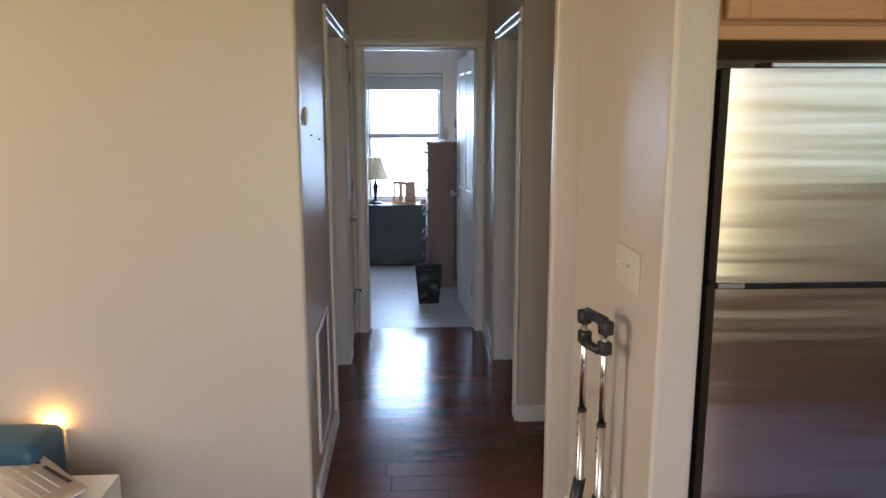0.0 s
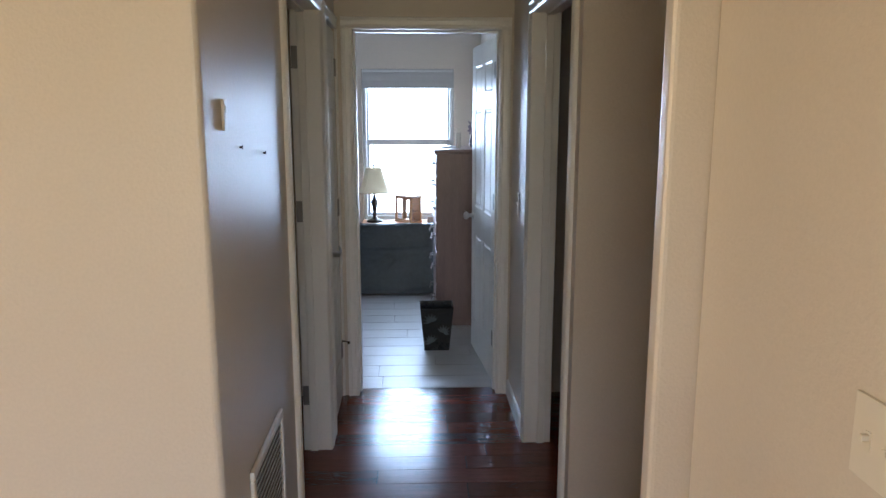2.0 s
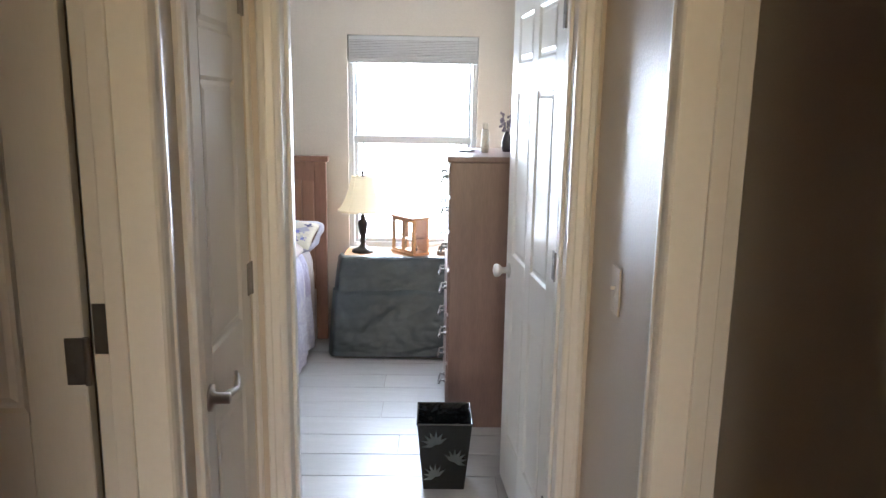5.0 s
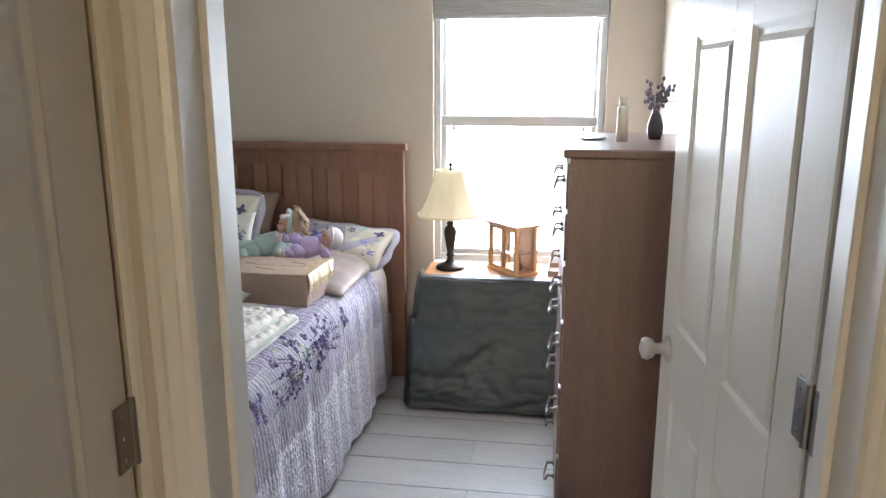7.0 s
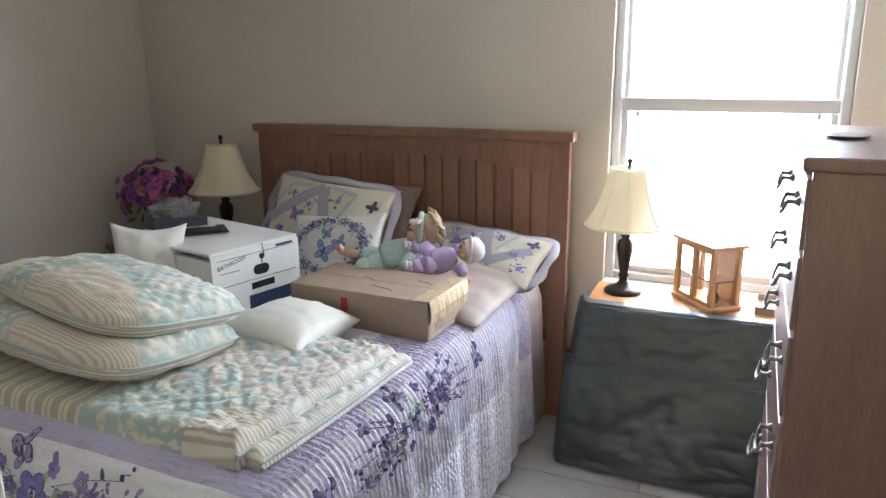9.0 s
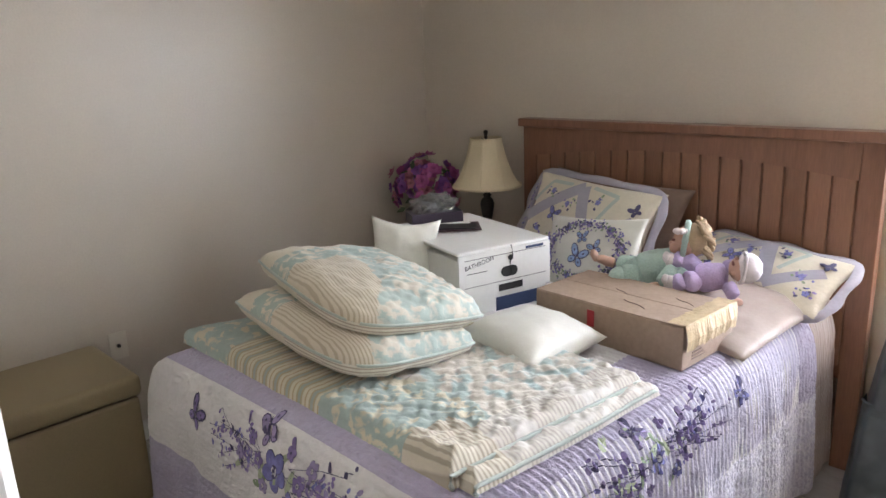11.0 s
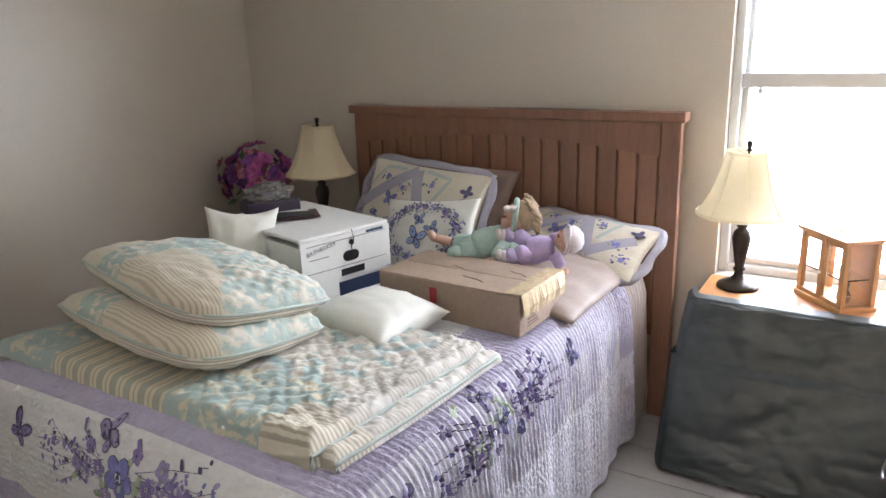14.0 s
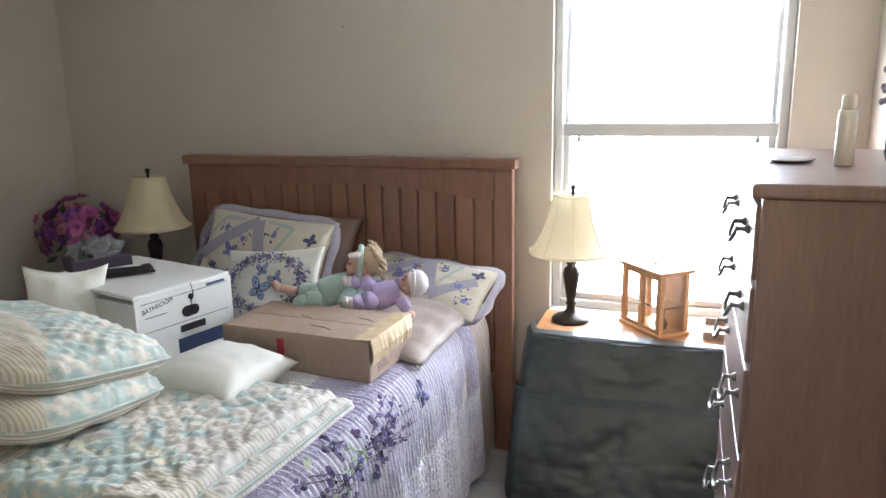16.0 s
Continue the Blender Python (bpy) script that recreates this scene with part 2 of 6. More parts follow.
wall_with_holes("wall_side_passage", "x", NY, NY + 0.055, 0.445, 2.4, H, [], round_=0.014)
wall_with_holes("wall_passage_end", "x", -1.72, -1.60, HR + 0.12, 2.4, H, [])
wall_with_holes("wall_partition", "y", 0.535, 0.645, -3.55, NY, H, [], round_=0.014)
wall_with_holes("wall_kitchen_back", "x", -2.78, -2.632, 0.645, 5.4, H, [])
# unseen walls closing the rooms; openings placed for light and the refrigerator's reflection
wall_with_holes("wall_living_back", "x", -7.2, -7.08, -4.0, 5.4, H, [(-1.65, 1.55, 0.5, 2.2), (2.5, 4.7, 1.0, 2.05)])
wall_with_holes("wall_living_side", "y", -4.12, -4.0, -7.2, NY + 0.12, H, [(-4.35, -2.95, 0.85, 2.15)])
wall_with_holes("wall_kitchen_side", "y", 5.4, 5.52, -7.2, -1.60, H, [])
wall_with_holes("wall_west_room", "y", -3.0, -2.88, -2.51, -0.10, H, [])
wall_with_holes("wall_east_room", "y", 2.4, 2.52, -2.63, -0.10, H, [])
structure("ceiling", bx(-4.12, 5.52, -7.2, BY1 + 0.18, H, H + 0.12), CEIL)

# hall floor sheet and bedroom floor sheet, on which the planks lie
floor_hall = structure("floor_hall", bx(-4.0, 5.4, -7.2, -0.004, -0.10, -0.008), DARKSUB, label="dark reddish cherry laminate plank floor")
floor_bedroom = structure("floor_bedroom", bx(BL, BR, -0.004, BY1, -0.10, -0.008), GROUT, label="pale wood-look plank tile floor")

casing("trim_bedroom_door", "x", -0.10, -0.385, 0.400, 2.04, -1)
casing("trim_bedroom_inside", "x", BY0, -0.402, 0.418, 2.055, 1)
jamb("jamb_bedroom_door", "x", -0.10, BY0, -0.385, 0.400, 2.04, (-0.045, -0.008))
for nm, pl, out, near, far in (("west", HL, 1, -1.66, -0.80), ("east", HR, -1, -1.60, -0.76)):
    casing("trim_side_door_" + nm, "y", pl, near, far, 2.04, out)
    s = (HL - 0.12, HL) if nm == "west" else (HR, HR + 0.12)
    jamb("jamb_side_door_" + nm, "y", s[0], s[1], near, far, 2.04, (s[0] + 0.03, s[0] + 0.065) if nm == "west" else (s[1] - 0.065, s[1] - 0.03))
baseboard("baseboard_hall", [
    (HL, NY + 0.10, 0, 1, 0.808, 1, 0), (HL, -0.736, 0, 1, 0.09, 1, 0),
    (HR, -1.72, 0, 1, 0.056, -1, 0), (HR, -0.698, 0, 1, 0.598, -1, 0),
    (HR, -1.72, 1, 0, 1.9, 0, -1), (-4.0, NY, 1, 0, 3.5, 0, -1), (0.535, -3.55, 0, 1, 0.92, -1, 0)])
baseboard("baseboard_bedroom", [
    (BL, BY0, 0, 1, 2.7, 1, 0), (BL, BY1, 1, 0, 3.5, 0, -1), (BR, BY0, 0, 1, 2.7, -1, 0), (BL, BY0, 1, 0, 2.49, 0, 1)])

# ---- doors ----


def panel_leaf(parent, width, height, cols, name="leaf"):
    """A moulded panel door leaf: hinge edge at x = 0, thickness along y about 0."""
    t, st = 0.0175, 0.11 if cols == 2 else 0.095
    body = part(name, bx(0.002, width - 0.002, -0.011, 0.011, 0.012, height - 0.002), DOOR, parent)
    xs = [(0, st), (width - st, width)] + ([(width / 2 - 0.045, width / 2 + 0.045)] if cols == 2 else [])
    rows = [(0.24, 0.82), (1.00, 1.63), (1.73, 1.90)]
    for a, b in xs:
        part("stile", bx(a, b, -t, t, 0.01, height, 0.003, 1), DOOR, body)
    gaps = [(st, width - st)] if cols == 1 else [(st, width / 2 - 0.045), (width / 2 + 0.045, width - st)]
    edges = [(0.01, rows[0][0]), (rows[0][1], rows[1][0]), (rows[1][1], rows[2][0]), (rows[2][1], height)]
    for a, b in gaps:
        for lo, hi in edges:
            part("rail", bx(a, b, -t, t, lo, hi), DOOR, body)
        for lo, hi in rows:
            bm = bmesh.new()
            for sgn in (-1, 1):
                g = 0.030
                outer = [(a, lo), (b, lo), (b, hi), (a, hi)]
                mid = [(a + 0.012, lo + 0.012), (b - 0.012, lo + 0.012), (b - 0.012, hi - 0.012), (a + 0.012, hi - 0.012)]
                inner = [(a + g, lo + g), (b - g, lo + g), (b - g, hi - g), (a + g, hi - g)]
                rings = [[bm.verts.new((x, sgn * y, z)) for x, z in ring] for ring, y in ((outer, t), (mid, 0.0085), (inner, 0.0155))]
                for r0, r1 in zip(rings, rings[1:]):
                    for i in range(4):
                        bm.faces.new((r0[i], r0[(i + 1) % 4], r1[(i + 1) % 4], r1[i]))
                bm.faces.new(rings[-1])
            bmesh.ops.recalc_face_normals(bm, faces=bm.faces)
            part("raised_panel", bm, DOOR, body)
    return body


def hinge_part(parent, z, y, m=None):
    bm = bx(-0.002, 0.034, y - 0.0025, y + 0.0025, z - 0.045, z + 0.045, 0.0015, 1)
    lathe([(0.006, z - 0.046), (0.006, z + 0.046)], 10, True, Matrix.Translation((-0.004, y, 0)), bm)
    for dz in (-0.03, 0, 0.03):
        lathe([(0.004, -0.001), (0.003, 0.0012)], 8, True, Matrix.Translation((0.02, y + (0.003 if y > 0 else -0.003), z + dz)) @ pose(0, 0, 0, -90 if y > 0 else 90), bm)
    return part("hinge", bm, HINGE, parent, "dull nickel butt hinge")


def door_knob(parent, x, z, side):
    prof = [(0.031, 0), (0.031, 0.006), (0.013, 0.010), (0.012, 0.030), (0.022, 0.038), (0.027, 0.050), (0.024, 0.060), (0.010, 0.066)]
    return part("door_knob", lathe(prof, 20, True, Matrix.Translation((x, side * 0.0175, z)) @ pose(0, 0, 0, -90 * side)), NICKEL, parent, "satin nickel round door knob", True)


def door_lever(parent, x, z, side, way):
    bm = lathe([(0.032, 0), (0.032, 0.007), (0.014, 0.011), (0.013, 0.045), (0.006, 0.048)], 20, True, Matrix.Translation((x, side * 0.0175, z)) @ pose(0, 0, 0, -90 * side))
    y = side * 0.060
    tube([(x, y - side * 0.012, z), (x + way * 0.03, y, z + 0.004), (x + way * 0.07, y, z - 0.004), (x + way * 0.10, y - side * 0.006, z + 0.012), (x + way * 0.112, y - side * 0.012, z + 0.022)], [0.010, 0.009, 0.0085, 0.007, 0.005], 10, bm)
    return part("lever_handle", bm, NICKEL, parent, "satin nickel lever handle", True)


# bedroom door, open into the room
bed_door = thing("door_bedroom", pose(0.416, 0.050, 0, 0, 0, 95.2), "white six-panel bedroom door standing open", "door")
leaf = panel_leaf(bed_door, 0.765, 2.025, 2)
for z in (0.28, 1.10, 1.84):
    hinge_part(leaf, z, 0.019)
door_knob(leaf, 0.700, 0.93, 1)
door_knob(leaf, 0.700, 0.93, -1)
part("latch_plate", bx(0.764, 0.767, -0.012, 0.012, 0.90, 0.96), NICKEL, leaf)

# linen closet door, closed, in the hall's west wall
closet = thing("door_closet", pose(HL - 0.020, -0.118, 0, 0, 0, -90), "narrow white panelled closet door, closed, with lever", "door")
cl_leaf = panel_leaf(closet, 0.455, 2.025, 1)
for z in (0.28, 1.095, 1.84):
    hinge_part(cl_leaf, z, 0.019)
part("hinge_stop", tube([(-0.004, 0.022, 0.33), (0.01, 0.05, 0.33), (0.03, 0.062, 0.33)], [0.004, 0.004, 0.009], 8), BRONZE, cl_leaf, "dark hinge-pin door stop")
door_lever(cl_leaf, 0.395, 0.905, 1, -1)
casing("trim_closet_door", "y", HL, -0.580, -0.110, 2.04, 1)
jamb("jamb_closet_door", "y", HL - 0.12, HL, -0.580, -0.110, 2.04)

# side door, open into the dark room on the hall's west side
side_door = thing("door_side_room", pose(HL - 0.135, -0.792, 0, 0, 0, 184), "white side-room door swung open on nickel hinges", "door")
sd_leaf = panel_leaf(side_door, 0.78, 2.025, 2)
for z in (0.28, 1.10, 1.84):
    hinge_part(sd_leaf, z, 0.019)
door_lever(sd_leaf, 0.71, 0.93, 1, -1)
jh = tagged(new("trim_side_door_hardware"), "nickel hinge leaves and strike on side door jambs", kind="structure")
for z in (0.28, 1.16, 1.84):
    part("hinge_leaf", bx(HL - 0.118, HL - 0.066, -0.8035, -0.800, z - 0.048, z + 0.048, 0.001, 1), HINGE, jh)
part("strike_plate", bx(HR + 0.056, HR + 0.088, -0.7635, -0.760, 1.02 - 0.03, 1.02 + 0.03, 0.001, 1), NICKEL, jh)
for z in (0.28, 1.10, 1.84):
    part("hinge_leaf", bx(0.3975, 0.4005, -0.005, 0.028, z - 0.045, z + 0.045, 0.001, 1), HINGE, jh)

# ---- window ----
WX0, WX1, WZ0, WZ1, WY = -0.538, 0.312, 0.60, 2.015, 2.79
win = tagged(new("window_1"), "white vinyl single-hung window with raised pleated blind", kind="structure")


def bars(name, x0, x1, z0, z1, w, y0, y1, parent, wb=None):
    wb = wb or w
    for a in ((x0, x0 + w, z0, z1), (x1 - w, x1, z0, z1), (x0 + w, x1 - w, z1 - w, z1), (x0 + w, x1 - w, z0, z0 + wb)):
        part(name, bx(a[0], a[1], y0, y1, a[2], a[3], 0.004, 1), VINYL, parent)


bars("window_frame", WX0 + 0.001, WX1 - 0.001, WZ0 + 0.02, WZ1 - 0.001, 0.034, WY, WY + 0.085, win)
bars("upper_sash", WX0 + 0.037, WX1 - 0.037, 1.335, WZ1 - 0.037, 0.020, WY + 0.050, WY + 0.075, win)
bars("lower_sash", WX0 + 0.037, WX1 - 0.037, WZ0 + 0.056, 1.375, 0.026, WY + 0.015, WY + 0.045, win)
part("meeting_rail", bx(WX0 + 0.036, WX1 - 0.036, WY + 0.006, WY + 0.048, 1.322, 1.374, 0.004, 1), VINYL, win)
for x in (WX0 + 0.10, WX1 - 0.10):
    part("sash_lock", bx(x - 0.008, x + 0.008, WY, WY + 0.014, 1.300, 1.322, 0.003, 1), VINYL, win)
for z0, z1, y in ((1.356, WZ1 - 0.058, WY + 0.061), (WZ0 + 0.083, 1.348, WY + 0.029)):
    pane = part("pane", bx(WX0 + 0.058, WX1 - 0.058, y, y + 0.004, z0, z1), GLASS, win, "clear glass pane")
    pane.visible_shadow = False
part("window_sill", bx(WX0 - 0.0, WX1 + 0.0, BY1 - 0.018, WY + 0.012, WZ0, WZ0 + 0.019, 0.005, 2), TRIM, win, "white window sill board")
BLIND = mat("blind_cloth", (0.50, 0.49, 0.48), 0.8, 0.05, 5, 80, 0.1)
blind = thing("window_blind", pose(0, 2.772, 1.84), "grey pleated cellular shade gathered at window head", "blind")
part("head_rail", bx(WX0 + 0.006, WX1 - 0.006, -0.018, 0.016, 0.145, 0.172, 0.003, 1), VINYL, blind)
part("bottom_rail", bx(WX0 + 0.008, WX1 - 0.008, -0.017, 0.013, 0.0, 0.016, 0.003, 1), VINYL, blind)
for i in range(13):
    z = 0.016 + i * 0.00992
    part("pleat", prism([(0, -0.016), (0.005, -0.021), (0.0099, -0.016), (0.0099, 0.012), (0.005, 0.016), (0, 0.012)], WX1 - WX0 - 0.018,
                        frame_matrix(Vector((WX0 + 0.009, 0, z)), Vector((0, 0, 1)), Vector((0, 1, 0)), Vector((1, 0, 0)))), BLIND, blind)

# ---- bedroom: bed ----
X0, X1, FOOT, HEAD, TOP = -2.17, -0.80, 0.80, 2.62, 0.67
QUILTW = mat("white_quilt_cloth", (0.72, 0.70, 0.69), 0.85, 0.05, 9, 75, 0.8, dist=0.007, sheen=0.2)
LILAC = mat("lilac_quilt_cloth", (0.45, 0.41, 0.54), 0.85, 0.10, 9, 75, 0.8, dist=0.009, sheen=0.2)
VIOLET = mat("violet_print", (0.26, 0.20, 0.42), 0.85, 0.3, 30, 90, 0.1)
BLUEP = mat("blue_violet_print", (0.21, 0.21, 0.48), 0.85, 0.3, 30, 90, 0.1)
PALEV = mat("pale_violet_print", (0.33, 0.27, 0.46), 0.85, 0.2, 30, 90, 0.1)
FLANGE = mat("grey_lavender_cotton", (0.35, 0.325, 0.375), 0.85, 0.06, 9, 70, 0.4, sheen=0.2)
GREENP = mat("leaf_green_print", (0.24, 0.32, 0.20), 0.85, 0.25, 30, 90, 0.1)
DARKP = mat("dark_print", (0.10, 0.09, 0.17), 0.85, 0.2, 30, 90, 0.1)
CREAM = mat("cream_cotton", (0.62, 0.56, 0.44), 0.85, 0.06, 9, 70, 0.5, dist=0.003, sheen=0.2)
TEAL = mat("pale_teal_cotton", (0.42, 0.47, 0.42), 0.85, 0.10, 9, 70, 0.5, dist=0.003, sheen=0.2)
WHITEC = mat("white_cushion_cloth", (0.70, 0.68, 0.61), 0.5, 0.04, 6, 120, 0.25, sheen=0.1)
BEIGEC = mat("beige_satin", (0.35, 0.275, 0.235), 0.55, 0.08, 5, 90, 0.3, sheen=0.1)
BROWNC = mat("brown_cloth", (0.22, 0.15, 0.12), 0.8, 0.1, 5, 90, 0.3)


def stripes(m, colour, period, axis, share=0.5):
    """Colour stripes across a cloth material, woven or painted ridge shade, with a slight wander."""
    nt = m.node_tree
    b = nt.nodes["Principled BSDF"]
    old = b.inputs["Base Color"].links[0].from_socket
    tc, sep, wob = nt.nodes.new("ShaderNodeTexCoord"), nt.nodes.new("ShaderNodeSeparateXYZ"), nt.nodes.new("ShaderNodeTexNoise")
    wob.inputs["Scale"].default_value = 14.0
    nt.links.new(tc.outputs["Object"], sep.inputs[0])
    nt.links.new(tc.outputs["Object"], wob.inputs["Vector"])
    add, mul, wave, rng_, mix = nt.nodes.new("ShaderNodeMath"), nt.nodes.new("ShaderNodeMath"), nt.nodes.new("ShaderNodeMath"), nt.nodes.new("ShaderNodeMapRange"), nt.nodes.new("ShaderNodeMix")
    add.operation, mul.operation, wave.operation = "MULTIPLY_ADD", "MULTIPLY", "SINE"
    add.inputs[1].default_value = min(period * 0.22, 0.009)
    mul.inputs[1].default_value = 6.28318 / period
    nt.links.new(wob.outputs["Fac"], add.inputs[0])
    nt.links.new(sep.outputs[axis], add.inputs[2])
    nt.links.new(add.outputs[0], mul.inputs[0])
    nt.links.new(mul.outputs[0], wave.inputs[0])
    mid = 1 - 2 * share
    rng_.inputs["From Min"].default_value, rng_.inputs["From Max"].default_value = mid - 0.35, mid + 0.35
    nt.links.new(wave.outputs[0], rng_.inputs[0])
    mix.data_type = "RGBA"
    nt.links.new(rng_.outputs[0], mix.inputs[0])
    nt.links.new(old, mix.inputs[6])
    mix.inputs[7].default_value = (*colour, 1)
    nt.links.new(mix.outputs[2], b.inputs["Base Color"])
    return m


def blotches(m, colour, scale, level=0.52, soft=0.03):
    """Large printed shapes on a cloth material."""
    nt = m.node_tree
    b = nt.nodes["Principled BSDF"]
    old = b.inputs["Base Color"].links[0].from_socket
    tc, n, rng, mix = nt.nodes.new("ShaderNodeTexCoord"), nt.nodes.new("ShaderNodeTexNoise"), nt.nodes.new("ShaderNodeMapRange"), nt.nodes.new("ShaderNodeMix")
    n.inputs["Scale"].default_value, n.inputs["Detail"].default_value, n.inputs["Distortion"].default_value = scale, 4, 0.8
    rng.inputs["From Min"].default_value, rng.inputs["From Max"].default_value = level - soft, level + soft
    nt.links.new(tc.outputs["Object"], n.inputs["Vector"])
    nt.links.new(n.outputs["Fac"], rng.inputs[0])
    mix.data_type = "RGBA"
    nt.links.new(rng.outputs[0], mix.inputs[0])
    nt.links.new(old, mix.inputs[6])
    mix.inputs[7].default_value = (*colour, 1)
    nt.links.new(mix.outputs[2], b.inputs["Base Color"])
    return m


def drape(u, v):
    """A spread laid over the mattress: flat coordinates to a place in the room."""
    ex, ey = max(u - X1, X0 - u, 0.0), max(FOOT - v, 0.0)
    cx, cy = min(max(u, X0), X1), max(v, FOOT)
    d = math.hypot(ex, ey)
    crown = 0.018 * math.sin(3.14159 * (cx - X0) / (X1 - X0))
    if d < 1e-6:
        edge = min(cx - X0, X1 - cx, cy - FOOT)
        drop = 0.0 if edge > 0.06 else 0.03 * (1 - edge / 0.06) ** 2
        p = Vector((cx, cy, TOP + crown - drop))
    else:
        nx, ny = (ex / d) * (1 if u > X1 else -1), -ey / d
        out = 0.035 * (1 - math.exp(-d / 0.05)) + 0.05 * d
        fall = max(TOP - 0.03 - d + 0.02 * math.exp(-d / 0.03) * 0, 0.025)
        ripple = (0.010 * math.sin((cx * 1.0 + cy) * 17 + 1.3 * math.sin(5 * cy)) + 0.006 * math.sin((cx + cy) * 41)) * min(d / 0.4, 1)
        p = Vector((cx + nx * (out + ripple), cy + ny * (out + ripple), fall))
    return p


def crinkle(u, v):
    """Channel quilting of the spread."""
    side = 1.0 if (u > X1 - 0.30) else 0.35
    return side * 0.0045 * (math.sin(v * 309.0 + 1.2 * math.sin(u * 16) + 2.2 * noise.noise(Vector((u * 6, v * 9, 2.0)))) if X1 - 0.32 < u < X1 + 0.25 and v > FOOT - 0.02 else math.sin((u + v) * 160) * math.sin((u - v) * 160) * 0.8) + 0.002 * noise.noise(Vector((u * 30, v * 30, 0.3)))


def on_spread(u, v, lift=0.0):
    e = 0.004
    p = drape(u, v)
    n = (drape(u + e, v) - p).cross(drape(u, v + e) - p)
    n = n.normalized() if n.length > 1e-12 else Vector((0, 0, 1))
    return p + n * (crinkle(u, v) + lift)


bed = thing("bed", pose(0, 0, 0), "double bed with slatted wooden headboard and floral quilted bedspread", "bed")
part("mattress", bx(X0 + 0.01, X1 - 0.01, FOOT + 0.01, HEAD, 0.34, TOP - 0.035, 0.04, 3), WHITEC, bed, "", True)
part("box_base", bx(X0 + 0.02, X1 - 0.02, FOOT + 0.02, HEAD, 0.12, 0.34, 0.02, 2), BROWNC, bed)
for x in (X0 + 0.08, X1 - 0.08):
    for y in (FOOT + 0.1, HEAD - 0.1):
        part("leg", lathe([(0.022, 0), (0.028, 0.12)], 12, True, Matrix.Translation((x, y, 0))), BLACKP, bed)
# headboard
hb = part("headboard", bx(-2.150, -0.715, 2.665, 2.690, 0.35, 1.20), CHERRY, bed, "cherry-stained slatted wooden headboard")
for x in (-2.190, -0.750):
    part("post", bx(x, x + 0.075, 2.655, 2.705, 0, 1.205, 0.004, 2), CHERRY, hb)
part("cap_rail", bx(-2.208, -0.658, 2.635, 2.715, 1.205, 1.242, 0.006, 2), CHERRY, hb)
bm = bmesh.new()   # arched upper rail
n = 24
fr, bk = [], []
for i in range(n + 1):
    x = -2.115 + (2.115 - 0.750) * i / n
    z = 1.075 + 0.055 * math.sin(3.14159 * i / n)
    fr.append((bm.verts.new((x, 2.650, z)), bm.verts.new((x, 2.650, 1.205)), bm.verts.new((x, 2.672, z)), bm.verts.new((x, 2.672, 1.205))))
for a, b in zip(fr, fr[1:]):
    bm.faces.new((a[0], b[0], b[1], a[1]))
    bm.faces.new((a[2], b[2], b[0], a[0]))
part("arched_rail", bm, CHERRY, hb)
for i in range(17):
    x = -2.110 + i * 0.0800
    part("slat", bx(x, x + 0.0745, 2.654, 2.668, 0.40, 1.16, 0.006, 2), SLAT, hb)
# spread
bm = bmesh.new()
nu, nv, du = 230, 420, 0.60
uu = [X0 - du + (X1 - X0 + 2 * du) * i / nu for i in range(nu + 1)]
vv = [FOOT - du + (HEAD - FOOT + du) * j / nv for j in range(nv + 1)]
grid = [[bm.verts.new(on_spread(u, v)) for v in vv] for u in uu]
for i in range(nu):
    for j in range(nv):
        f = bm.faces.new((grid[i][j], grid[i + 1][j], grid[i + 1][j + 1], grid[i][j + 1]))
        u, v = (uu[i] + uu[i + 1]) / 2, (vv[j] + vv[j + 1]) / 2
        d = max(u - X1, X0 - u, FOOT - v)
        lilac = d > (0.25 if u > X1 else 0.23) or -0.24 < d < -0.025 or (-0.55 < d < -0.47)
        f.material_index = 3 if u > X1 - 0.2 and v > 2.42 else 4 if u > X1 + 0.25 else 1 if lilac or (v > 2.29 and u > X1 - 0.1) else (2 if u > X1 - 0.12 and v > FOOT + 0.05 else 0)
PALELILAC = blotches(mat("pale_lilac_quilt_cloth", (0.53, 0.50, 0.60), 0.85, 0.10, 9, 75, 0.9, dist=0.008, sheen=0.2), (0.66, 0.64, 0.69), 60.0, 0.52, 0.08)
# lilac stripes put the shade between the ruched ridges into the colour
RUCHED_SHADED = stripes(mat("ruched_quilt_painted_shade", (0.70, 0.68, 0.69), 0.85, 0.05, 9, 75, 0.8, dist=0.006, sheen=0.2), (0.53, 0.50, 0.63), 0.0203, 1, 0.40)
spread = part("bedspread", bm, [QUILTW, LILAC, RUCHED_SHADED, BEIGEC, PALELILAC], bed, "white and lilac quilted bedspread with violet flower print", True)


def oval(bm, place, cu, cv, ru, rv, turn, index, lift, n=10):
    c, s = math.cos(turn), math.sin(turn)
    ring = []
    for k in range(n):
        a = 6.28318 * k / n
        x, y = ru * math.cos(a), rv * math.sin(a)
        ring.append(bm.verts.new(place(cu + c * x - s * y, cv + s * x + c * y, 0.6 * lift)))
    mid = bm.verts.new(place(cu, cv, 0.6 * lift))
    for k in range(n):
        bm.faces.new((mid, ring[k], ring[(k + 1) % n])).material_index = index


